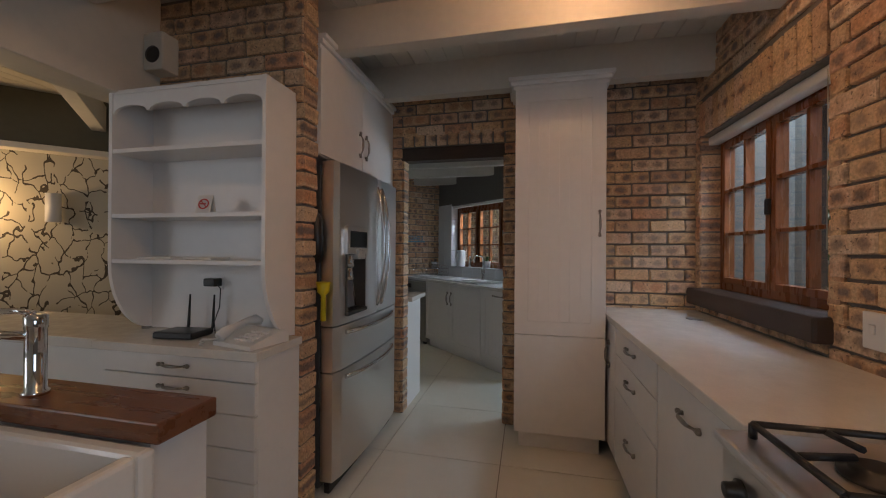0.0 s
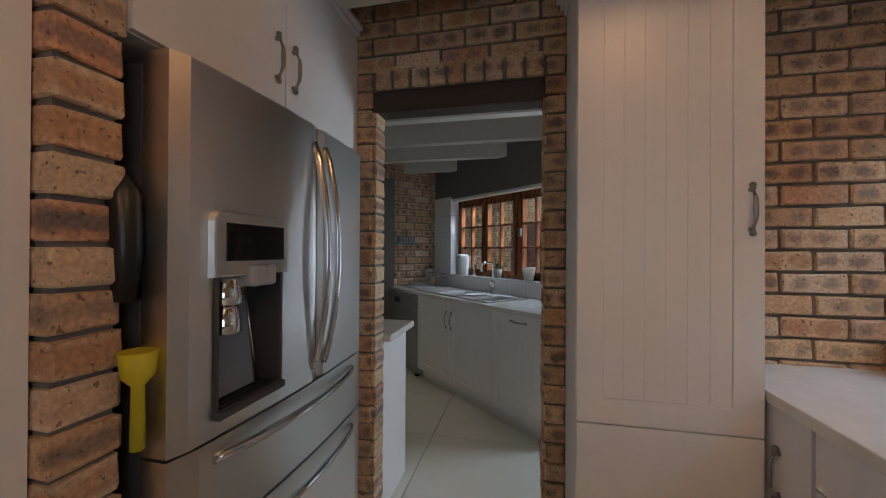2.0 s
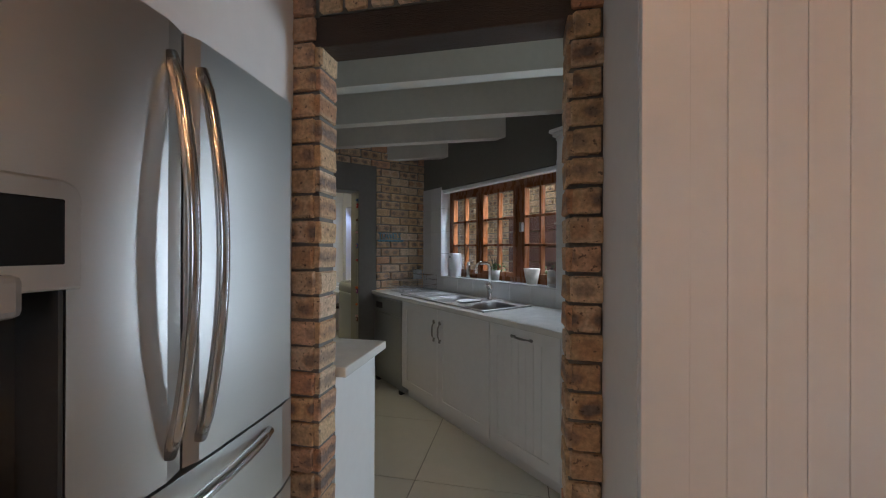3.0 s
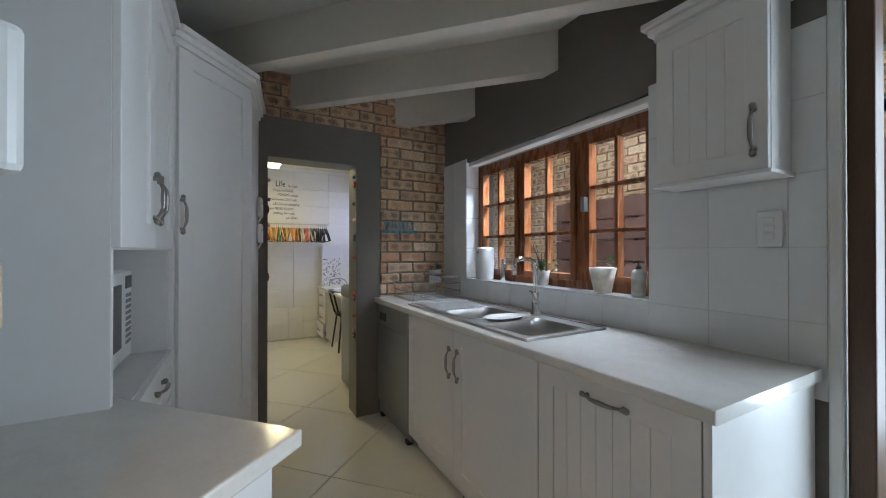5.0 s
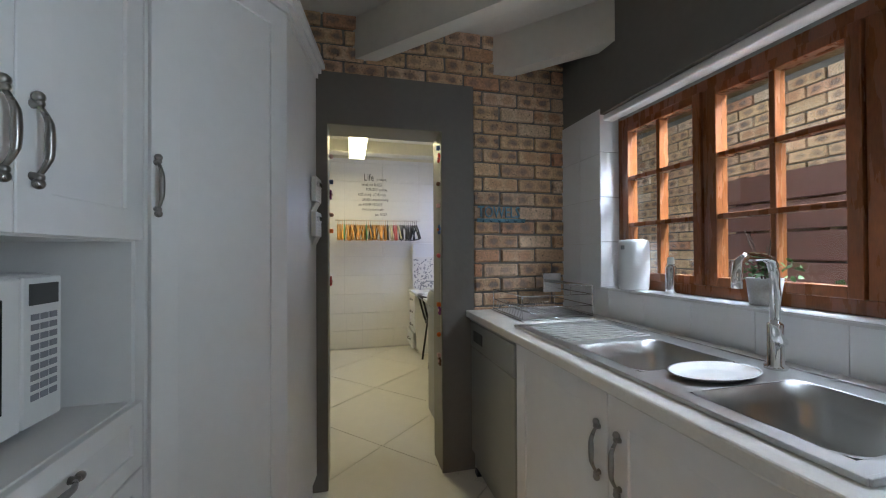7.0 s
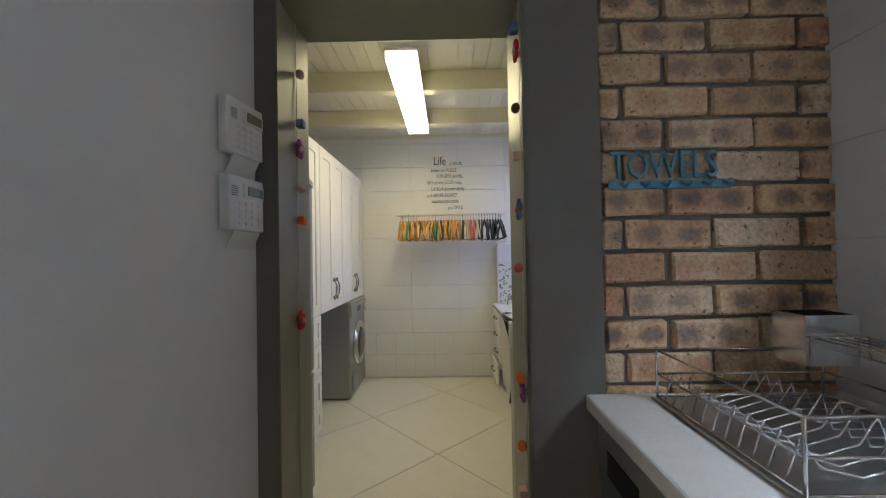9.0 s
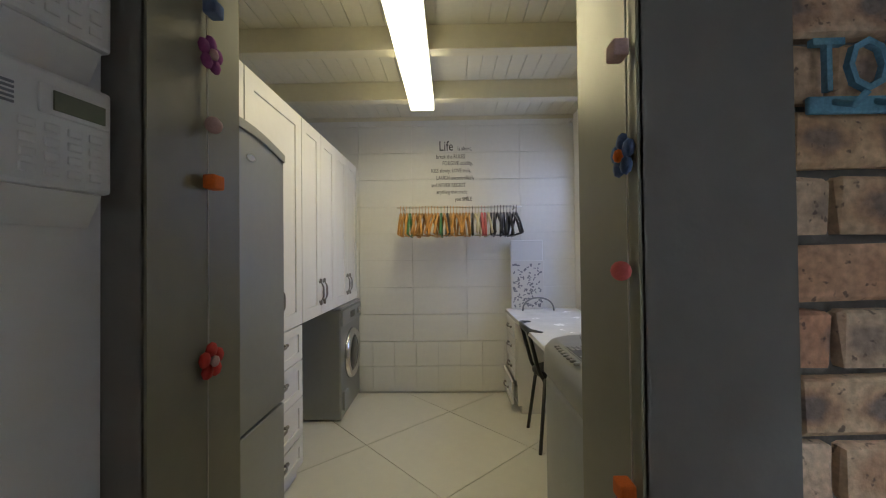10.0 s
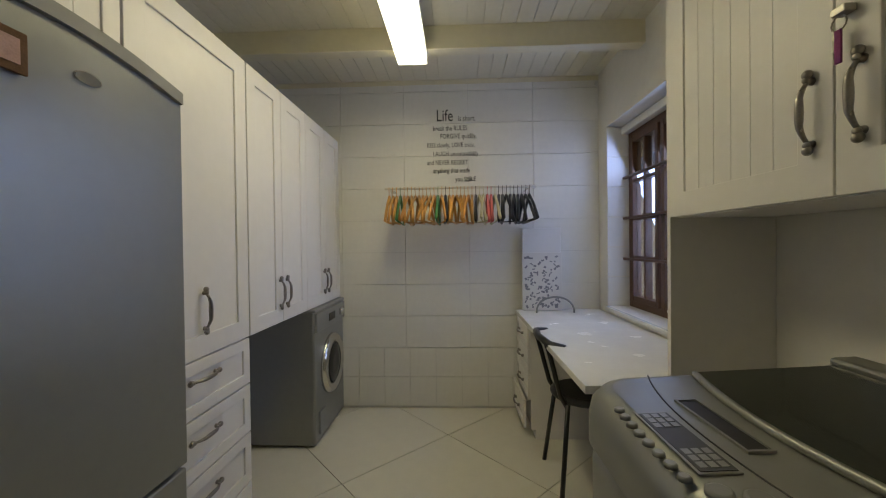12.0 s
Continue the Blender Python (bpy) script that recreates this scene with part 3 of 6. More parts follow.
# laundry
LY, LX = 8.32, 3.70
LW0, LW1, LZ0, LZ1 = 7.30, 8.17, 0.79, 2.04
wall_l = solid("wall_laundry_end", B((0.9, LX + 0.2, LY + 0.006, LY + 0.2, 0, H)), GROUT, "white tiled and painted end wall", "wall", kind="structure")
solid("wall_laundry_window", B((LX, LX + 0.22, 5.632, LW0, 0, H), (LX, LX + 0.22, LW1, LY + 0.006, 0, H), (LX, LX + 0.22, LW0, LW1, 0, LZ0), (LX, LX + 0.22, LW0, LW1, LZ1, H)), PLASTER_W,
      "white wall with a deep-set window", "wall", kind="structure")
solid("wall_laundry_side", B((1.05, 1.17, 5.632, LY, 0, H)), PLASTER_W, "white plaster wall", "wall", kind="structure")
part("lining", B((1.17, AX0 - 0.004, 5.632, 5.638, 0, 2.46), (AX1 + 0.004, LX, 5.632, 5.638, 0, 2.46)), PLASTER_W, wall_arch, "white painted plaster")
ceil_l = bmesh.new()
box(ceil_l, 1.05, LX + 0.2, 5.6, LY + 0.2, 2.475, 2.75)
for k in range(29):
    a = 1.06 + k * 0.092
    box(ceil_l, a, a + 0.0885, 5.64, LY + 0.005, 2.465, 2.477)
solid("ceiling_laundry", ceil_l, LBOARD, "cream painted tongue-and-groove ceiling", "ceiling", kind="structure")
for y in (6.32, 6.97, 7.62):
    solid("laundry_beam", B((1.17, LX, y, y + 0.08, 2.335, 2.468), bevel=0.004), LBEAM, "cream painted timber ceiling beam", "beam", kind="structure", group="laundry beams")
for x0, x1, y0, y1 in ((1.17, LX, LY - 0.012, LY + 0.006),):
    solid("trim_ceiling_edge", B((x0, x1, y0, y1, 2.43, 2.465), bevel=0.003), LBEAM, "cream ceiling edge strip", "trim", kind="structure")


# ---- windows ----
def window(name, place, turn, w, z0, z1, casements, rows, depth=0.06, label="", dark=WOODR, bars=None):
    """A timber casement window; outer face +y, x along the wall. casements: (x0, x1, columns)."""
    win = thing(name, label, "window", place, turn, kind="structure")
    f = 0.045
    part("window_frame", B((0, f, 0, depth, z0, z1), (w - f, w, 0, depth, z0, z1), (f, w - f, 0, depth, z0, z0 + f), (f, w - f, 0, depth, z1 - f, z1), bevel=0.003), dark, win)
    for a, b, cols in casements:
        s = 0.036
        c = part("casement", B((a, a + s, -0.012, depth - 0.012, z0 + f, z1 - f), (b - s, b, -0.012, depth - 0.012, z0 + f, z1 - f), (a + s, b - s, -0.011, depth - 0.012, z0 + f, z0 + f + s),
                               (a + s, b - s, -0.011, depth - 0.012, z1 - f - s, z1 - f), bevel=0.003), dark, win)
        x0, x1, y0, y1 = a + s, b - s, z0 + f + s, z1 - f - s
        for k in range(1, cols):
            m = x0 + (x1 - x0) * k / cols
            part("glazing_bar", B((m - 0.01, m + 0.01, -0.006, depth - 0.016, y0, y1), bevel=0.003), dark, c)
        for k in range(1, rows):
            m = y0 + (y1 - y0) * k / rows
            part("glazing_bar", B((x0, x1, -0.008, depth - 0.018, m - 0.01, m + 0.01), bevel=0.003), dark, c)
        p = part("pane", B((x0, x1, 0.018, 0.022, y0, y1)), GLASS, c)
        p.visible_shadow = False
    return win


w1 = window("window_1", kp(WV + 0.11, WU1), TURN_K - 90, WU1 - WU0, WZ0, WZ1 - 0.02, ((0.045, 0.53, 2), (0.54, WU1 - WU0 - 0.045, 2)), 3, label="varnished timber casement window onto a garden")
part("latch", B((0.515, 0.545, -0.03, -0.012, 1.48, 1.56), bevel=0.004), BLACK, w1, "dark metal latch")
sill1 = solid("window_sill", B((-0.02, 1.12, -0.05, 0.12, 0.95, 1.052), bevel=0.012), WOODD, "thick rough dark timber sill below the window", "sill", kp(WV - 0.02, WU1 + 0.02), TURN_K - 90, kind="structure")
bl = thing("roller_blind", "rolled-up white blind casing above the window", "blind", kp(WV + 0.06, WU1), TURN_K - 90)
part("casing", B((0.0, WU1 - WU0, -0.02, 0.045, WZ1 - 0.055, WZ1 - 0.005), bevel=0.008), BLIND, bl)
cord = bmesh.new()
tube(cord, [(WU1 - WU0 - 0.06, -0.03, WZ1 - 0.03), (WU1 - WU0 - 0.062, -0.03, 1.3)], 0.002, 6)
part("pull_cord", cord, TWINE, bl)

w2 = window("window_2", (SX + 0.115, WY1, 0), -90, WY1 - WY0, SZ0, SZ1 - 0.03, ((0.045, 0.485, 2), (0.515, 0.975, 2), (1.035, WY1 - WY0 - 0.045, 2)), 3, label="varnished timber casement window onto a courtyard")
for a, b in ((0.487, 0.513), (0.977, 1.033)):
    part("mullion", B((a, b, 0.0, 0.06, SZ0 + 0.045, SZ1 - 0.075), bevel=0.003), WOODR, w2)
part("latch", B((1.04, 1.065, -0.045, -0.012, 1.47, 1.55), bevel=0.004), PEWTER, w2, "pewter window latch")
bl2 = thing("roller_blind", "rolled-up white blind casing above the window", "blind", (SX + 0.03, WY1, 0), -90)
part("casing", B((0.0, WY1 - WY0, -0.01, 0.055, SZ1 - 0.035, SZ1 - 0.002), bevel=0.008), BLIND, bl2)
w3 = window("window_3", (LX + 0.15, LW1, 0), -90, LW1 - LW0, LZ0, LZ1 - 0.05, ((0.045, 0.40, 2), (0.43, LW1 - LW0 - 0.045, 2)), 4, label="dark timber window with cross bars", dark=WOODB)
for z in (1.12, 1.40, 1.68):
    part("burglar_bar", B((-0.02, LW1 - LW0, -0.045, -0.02, z - 0.008, z + 0.008), bevel=0.003), WOODB, w3)
solid("window_board", B((LX - 0.02, LX + 0.15, LW0 - 0.4, LW1, 0.765, 0.79), bevel=0.004), DESKTOP, "white sill board above the worktop", "sill", kind="structure")
solid("trim_window_head", B((LX + 0.10, LX + 0.15, LW0, LW1, LZ1 - 0.055, LZ1 - 0.004), bevel=0.006), BLIND, "white blind casing in the window head", "trim", kind="structure")
rev = bmesh.new()
for k in range(6):
    box(rev, LX + 0.002, LX + 0.149, LW1 - 0.006, LW1 - 0.001, LZ0 + 0.002 + k * 0.208, LZ0 + 0.2 + k * 0.208)
solid("trim_reveal_tiles", rev, WTILE, "white tiles in the window reveal", "tile", kind="structure")

# ---- kitchen things ----
# tall cupboard beside the doorway
tc = thing("tall_cupboard", "tall white pantry cupboard with a grooved door, against the brick wall", "cupboard", kp(-0.19, 3.08), TURN_K)
part("body", carcass(bmesh.new(), 0.555, 0.32, 0.12, 2.33), CAB, tc)
part("plinth", B((0.03, 0.53, 0.05, 0.30, 0, 0.12)), CAB, tc)
front(tc, "door", 0.0, 0.555, 0.75, 2.33, "bead", 0.085, (0.515, 1.46))
front(tc, "lower_door", 0.0, 0.555, 0.12, 0.75, "slab")
cornice(tc, 0.555, 0.32, 2.33)

# base units under the window


def base_unit(name, label, place, turn, w, d, build, z1=0.86):
    c = thing(name, label, "cabinet", place, turn, group="base units")
    part("body", carcass(bmesh.new(), w, d, 0.1, z1, lid=False), CAB, c)
    part("plinth", B((0, w, 0.05, d, 0, 0.1)), CAB, c)
    build(c)
    return c


G = 0.40


def at_k(u):
    return kp(G, u), TURN_K - 90


def narrow(c):
    front(c, "door", 0, 0.28, 0.1, 0.86, "slab", grip=(0.15, 0.665))


def three(c):
    for z0, z1, g in ((0.1, 0.52, 0.34), (0.52, 0.71, 0.635), (0.71, 0.86, 0.80)):
        front(c, "drawer", 0, 0.70, z0, z1, "slab", grip=(0.34, g), flat=True)


def pan(c):
    front(c, "drawer", 0, 0.62, 0.1, 0.86, "slab", grip=(0.30, 0.77), flat=True)


base_unit("cabinet", "narrow white cabinet with a plain door", *at_k(3.18), 0.28, 0.57, narrow)
base_unit("drawer_cabinet", "white cabinet with three plain drawers", *at_k(2.89), 0.70, 0.57, three)
base_unit("cabinet", "white pull-out cabinet with one tall front", *at_k(2.18), 0.62, 0.57, pan)
solid("worktop", B((0.0, 1.83, 0.0, 0.615, 0.862, 0.90), bevel=0.004), TOP, "pale stone worktop under the kitchen window", "worktop", kp(0.37, DOOR_U - 0.002), TURN_K - 90)
ring = bmesh.new()
lathe(ring, [(0.045, 0), (0.045, 0.003), (0.03, 0.004)])
solid("cable_grommet", ring, SILVERD, "round grey grommet let into the worktop", "grommet", kp(0.835, 3.02, 0.90))
so = thing("wall_socket", "white double socket on the brick wall", "socket", kp(WV - 0.012, 2.10), TURN_K - 90)
part("plate", B((0, 0.12, -0.012, 0, 0.98, 1.10), bevel=0.004), WHITEP, so)
part("switch", B((0.03, 0.05, -0.017, -0.011, 1.03, 1.06), bevel=0.002), WHITEP, so)

# cooker
ck = thing("gas_cooker", "stainless gas cooker with black cast-iron supports", "cooker", kp(0.30, 1.555), TURN_K - 90)
part("body", B((0, 0.60, 0.02, 0.62, 0.0, 0.87), bevel=0.006), STEEL, ck)
part("hob_plate", B((0, 0.60, 0.0, 0.64, 0.872, 0.895), bevel=0.008), STEEL, ck)
part("glass_lid_strip", B((0.0, 0.60, 0.645, 0.665, 0.872, 0.93), bevel=0.004), STEELH, ck)
for x in (0.08, 0.19, 0.30, 0.41, 0.52):
    kb = bmesh.new()
    lathe(kb, [(0.024, 0), (0.024, 0.006), (0.018, 0.008), (0.016, 0.03), (0.010, 0.032)], sides=16)
    bmesh.ops.transform(kb, matrix=pose(x, 0.02, 0.80, 90, 0, 0), verts=kb.verts)
    part("knob", kb, BLACK, ck)
for cx in (0.16, 0.44):
    gr = bmesh.new()
    for y0 in (0.06, 0.33, 0.58):
        tube(gr, [(cx - 0.12, y0, 0.925), (cx + 0.12, y0, 0.925)], 0.007, 6)
    for x0 in (cx - 0.12, cx + 0.12):
        tube(gr, [(x0, 0.06, 0.925), (x0, 0.58, 0.925)], 0.007, 6)
    for cy in (0.19, 0.46):
        for q in (0, 90, 180, 270):
            s, c = math.sin(radians(q)), math.cos(radians(q))
            tube(gr, [(cx + 0.12 * c, cy + 0.12 * s, 0.922), (cx + 0.035 * c, cy + 0.035 * s, 0.93)], 0.007, 6)
    for x0 in (cx - 0.12, cx + 0.12):
        for y0 in (0.06, 0.33, 0.58):
            tube(gr, [(x0, y0, 0.895), (x0, y0, 0.925)], 0.008, 6)
    part("pan_support", gr, BLACK, ck)
    for cy in (0.19, 0.46):
        bu = bmesh.new()
        lathe(bu, [(0.055, 0.895), (0.055, 0.903), (0.04, 0.905), (0.04, 0.914), (0.03, 0.918)], cx, cy)
        part("burner", bu, BLACK, ck)

# refrigerator
FU0, FW = 2.36, 0.94
fr = thing("refrigerator", "large brushed stainless french-door refrigerator with dispenser, in a brick alcove", "refrigerator", kp(-1.06, FU0), TURN_K + 90)
part("body", B((0.01, FW - 0.01, 0.105, 0.62, 0.03, 1.735), bevel=0.01), DKGREY, fr)


def bulge(x0, x1, z0, z1, cut=None):
    """A door skin that swells gently outwards across the refrigerator's width."""
    bm = bmesh.new()
    cols = 14
    xs = [x0 + (x1 - x0) * k / cols for k in range(cols + 1)]
    ys = [0.028 - 0.028 * math.sin(math.pi * (0.08 + 0.84 * x / FW)) for x in xs]
    ys[0] += 0.012
    ys[-1] += 0.012

    def skin(za, zb, lo, hi):
        pts = [(x, y) for x, y in zip(xs, ys) if lo - 1e-6 <= x <= hi + 1e-6]
        pts = [(pts[0][0], 0.10)] + pts + [(pts[-1][0], 0.10)]
        prism(bm, pts, za, zb)
    if cut:
        a, b, c, d = cut
        xs = sorted(set(xs + [a, b]))
        ys = [0.028 - 0.028 * math.sin(math.pi * (0.08 + 0.84 * x / FW)) + (0.012 if x in (x0, x1) else 0) for x in xs]
        skin(z0, c, x0, x1), skin(d, z1, x0, x1), skin(c, d, x0, a), skin(c, d, b, x1)
        box(bm, a, b, 0.095, 0.10, c, d)
    else:
        skin(z0, z1, x0, x1)
    bmesh.ops.recalc_face_normals(bm, faces=bm.faces)
    return bm


SEAM = 0.543
DX0, DX1, DZ0, DZ1 = 0.088, 0.358, 0.925, 1.42
ld = part("door", bulge(0.004, SEAM - 0.003, 0.885, 1.75, (DX0 + 0.015, DX1 - 0.015, DZ0 + 0.02, DZ1 - 0.02)), STEEL, fr, "brushed steel door with dispenser")
rd = part("door", bulge(SEAM + 0.003, FW - 0.004, 0.885, 1.75), STEEL, fr, "brushed steel door")
part("drawer", bulge(0.004, FW - 0.004, 0.645, 0.878), STEEL, fr)
part("drawer", bulge(0.004, FW - 0.004, 0.075, 0.637), STEEL, fr)
part("kick_grille", B((0.03, FW - 0.03, 0.06, 0.09, 0.0, 0.07)), BLACK, fr)
for x in (SEAM - 0.035, SEAM + 0.035):
    hb = bmesh.new()
    tube(hb, [(x, 0.004 - 0.055 * math.sin(math.pi * k / 16) ** 0.7, 0.93 + 0.76 * k / 16) for k in range(17)], 0.013, 10)
    part("handle", hb, STEELH, ld if x < SEAM else rd, "curved bar handle")
for z, drop in ((0.84, 0), (0.60, 0)):
    hb = bmesh.new()
    tube(hb, [(0.10 + 0.70 * k / 16, 0.006 - 0.05 * math.sin(math.pi * k / 16) ** 0.7, z) for k in range(17)], 0.013, 10)
    part("handle", hb, STEELH, fr, "curved bar handle")
bez = B((DX0, DX1, -0.007, 0.06, 1.262, DZ1))
bmesh.ops.bevel(bez, geom=[e for e in bez.edges if abs(e.verts[0].co.y - e.verts[1].co.y) > 0.01 and e.verts[0].co.z > 1.3], offset=0.028, segments=5, profile=0.5, affect="EDGES")
bmesh.ops.bevel(bez, geom=[e for e in bez.edges if max(v.co.y for v in e.verts) < 0.0], offset=0.004, segments=2, profile=0.5, affect="EDGES")
dp = part("dispenser", bez, STEEL, ld, "framed water and ice dispenser")
part("display", B((DX0 + 0.030, DX1 - 0.022, -0.0085, 0.0, 1.298, DZ1 - 0.028), bevel=0.003), BLACKG, ld, "black glass display")
part("recess", B((DX0 + 0.017, DX0 + 0.023, 0.004, 0.094, DZ0 + 0.02, 1.262), (DX1 - 0.023, DX1 - 0.017, 0.004, 0.094, DZ0 + 0.02, 1.262), (DX0 + 0.023, DX1 - 0.023, 0.086, 0.094, DZ0 + 0.02, 1.262)), DKGREY, ld, "dark grey dispenser recess")
chute = bmesh.new()
profile_y(chute, [(0.085, 1.26), (0.080, 1.26), (0.040, DZ0 + 0.034), (0.085, DZ0 + 0.034)], DX0 + 0.024, DX0 + 0.185)
part("back_panel", chute, mat("blue_grey_steel", (0.24, 0.26, 0.30), 0.42, metal=0.6, grain=0.03, scale=4), ld, "sloping grey panel behind the spout")
rim_ = bmesh.new()
tube(rim_, [(DX0 + 0.187, 0.078, 1.255), (DX0 + 0.192, 0.038, DZ0 + 0.036)], 0.003, 6)
part("panel_edge", rim_, STEELH, ld)
for z0, z1, r0, r1 in ((1.190, 1.258, 0.041, 0.034), (1.118, 1.188, 0.038, 0.031)):
    sp = bmesh.new()
    lathe(sp, [(r0 - 0.005, z0), (r0, z0 + 0.004), (r0 - 0.002, z0 + 0.025), (r1, z1 - 0.006), (r1 - 0.004, z1)], DX0 + 0.072, 0.034, 22)
    part("spout", sp, CHROME, ld)
part("lever", B((0.192, 0.282, -0.026, 0.03, 1.232, 1.288), bevel=0.010), mat("frosted_plastic", (0.38, 0.39, 0.40), 0.25, grain=0.03), ld, "frosted plastic lever")
part("drip_tray", B((DX0 + 0.012, DX1 - 0.012, -0.010, 0.10, DZ0, DZ0 + 0.022), bevel=0.006), DKGREY, ld)
for k in range(4):
    part("tray_slat", B((DX0 + 0.03, DX1 - 0.03, 0.004 + k * 0.02, 0.012 + k * 0.02, DZ0 + 0.022, DZ0 + 0.027)), BLACK, ld)

uc = thing("overhead_cabinet", "white two-door cabinet above the refrigerator", "cabinet", kp(-1.17, 2.335), TURN_K + 90)
part("body", carcass(bmesh.new(), 1.06, 0.5, 1.78, 2.33), CAB, uc)
front(uc, "door", 0, 0.505, 1.78, 2.33, "slab", grip=(0.455, 1.95))
front(uc, "door", 0.505, 1.06, 1.78, 2.33, "slab", grip=(0.545, 1.95))
cornice(uc, 1.06, 0.5, 2.33, False, False)
solid("wall_fridge_alcove", B((-0.1, 1.2, 0.64, 0.76, 0, H)), PLASTER_W, "plaster wall behind the refrigerator", "wall", kp(-1.06, 2.33), TURN_K + 90, kind="structure")

# scallop shelf unit
sh = thing("shelf_unit", "white open wall shelf unit with a scalloped top rail", "shelf", kp(-2.07, 1.99), TURN_K)
SW, SD = 0.865, 0.215
part("side", B((0, 0.02, 0, SD, 1.22, 2.04)), CAB, sh)
sidep = bmesh.new()
curve = [(0.0, 1.22)] + [(SD - 0.005 - (SD - 0.005) * math.cos(radians(a)) ** 1.0, 1.22 - 0.345 * math.sin(radians(a))) for a in range(0, 91, 9)]
profile_y(sidep, [(SD, 0.872), (SD, 2.04), (0, 2.04)] + curve[:-1] + [(SD - 0.006, 0.875)], SW - 0.02, SW)
part("side", sidep, CAB, sh)
sidel = bmesh.new()
profile_y(sidel, [(SD, 0.872), (SD, 1.218), (0, 1.218)] + curve[1:-1] + [(SD - 0.006, 0.875)], 0, 0.02)
part("bracket", sidel, CAB, sh)
part("back", B((0.02, SW - 0.02, SD - 0.012, SD, 0.872, 2.04)), CAB, sh)
for z in (1.215, 1.43, 1.74, 2.02):
    part("shelf", B((0.021, SW - 0.021, 0.002, SD - 0.013, z, z + 0.02), bevel=0.002), CAB, sh)
sc = bmesh.new()
pts = [(0.021, 2.019), (0.021, 1.925)]
for k in range(4):
    pts += [(0.021 + 0.206 * k + 0.103 - 0.095 * math.cos(radians(a)), 1.935 + 0.03 * math.sin(radians(a))) for a in range(0, 181, 15)]
pts += [(SW - 0.021, 1.925), (SW - 0.021, 2.019)]
fa = [sc.verts.new((x, 0.004, z)) for x, z in pts]
fb = [sc.verts.new((x, 0.018, z)) for x, z in pts]
sc.faces.new(fa), sc.faces.new(list(reversed(fb)))
for i in range(len(pts)):
    j = (i + 1) % len(pts)
    sc.faces.new((fa[j], fa[i], fb[i], fb[j]))
bmesh.ops.recalc_face_normals(sc, faces=sc.faces)
part("scalloped_rail", sc, CAB, sh)
ns = thing("no_smoking_sign", "small folded white no-smoking card on the shelf", "sign", kp(-1.58, 2.04, 1.451), TURN_K + 8)
cardb = bmesh.new()
profile_y(cardb, [(0, 0), (0.002, 0), (0.024, 0.083), (0.045, 0), (0.047, 0), (0.025, 0.087), (0.023, 0.087)], -0.036, 0.036)
part("card", cardb, PAPER, ns)
rg = bmesh.new()
for k in range(24):
    a, b = radians(k * 15), radians(k * 15 + 15)
    vs = [rg.verts.new((r * math.cos(q), 0, r * math.sin(q))) for r, q in ((0.026, a), (0.020, a), (0.020, b), (0.026, b))]
    rg.faces.new(vs)
tube(rg, [(-0.016, 0, 0.016), (0.016, 0, -0.016)], 0.002, 6)
box(rg, -0.018, 0.012, -0.0005, 0.0, -0.003, 0.003)
bmesh.ops.transform(rg, matrix=pose(0, 0.0085, 0.045, -14.5, 0, 0), verts=rg.verts)
part("ring", rg, REDINK, ns, "red prohibition ring")
for x, y, w2_, lab in ((0.10, 0.06, 0.20, "stack of white paper on the shelf"), (0.36, 0.07, 0.16, "folded white leaflet on the shelf")):
    solid("papers", B((x, x + w2_, y, y + 0.12, 1.236, 1.246), bevel=0.001), PAPER, lab, "paper", kp(-2.07, 1.99), TURN_K)

# drawer chest below the shelf unit
ch = thing("drawer_chest", "white chest of five plain drawers under a pale top", "chest", kp(-1.98, 1.925), TURN_K)
part("body", B((0, 0.80, 0.0, 0.28, 0.05, 0.83)), CAB, ch)
for k, (z0, z1) in enumerate(((0.74, 0.83), (0.605, 0.738), (0.465, 0.603), (0.332, 0.463), (0.06, 0.33))):
    front(ch, "drawer", 0, 0.80, z0 - (0.0 if k else 0.0), z1, "slab", grip=(0.40, z1 - 0.04) if k < 4 else None, flat=True)
solid("desk_top", B((-2.03, -1.165, 1.895, 2.207, 0.832, 0.87), bevel=0.004), TOP, "pale stone top on the drawer chest", "worktop", (0, 0, 0), TURN_K)
solid("dining_counter", B((-4.2, -2.04, 1.98, 2.5, 0.80, 0.85), bevel=0.004), TOP, "long pale counter towards the dining room", "worktop", (0, 0, 0), TURN_K)
solid("counter_base", B((-4.15, -2.06, 2.02, 2.46, 0.0, 0.80)), CAB, "white panelled counter base", "cabinet", (0, 0, 0), TURN_K)
cb = thing("display_cabinet", "dark brown wooden cabinet with curved shelves in the dining room", "cabinet", kp(-2.45, 2.75), TURN_K)
part("body", B((0, 0.55, 0, 0.4, 0, 1.2), bevel=0.01), WOODB, cb)
for z in (1.0, 1.2):
    part("ledge", B((-0.03, 0.58, -0.03, 0.42, z, z + 0.02), bevel=0.006), WOODB, cb)

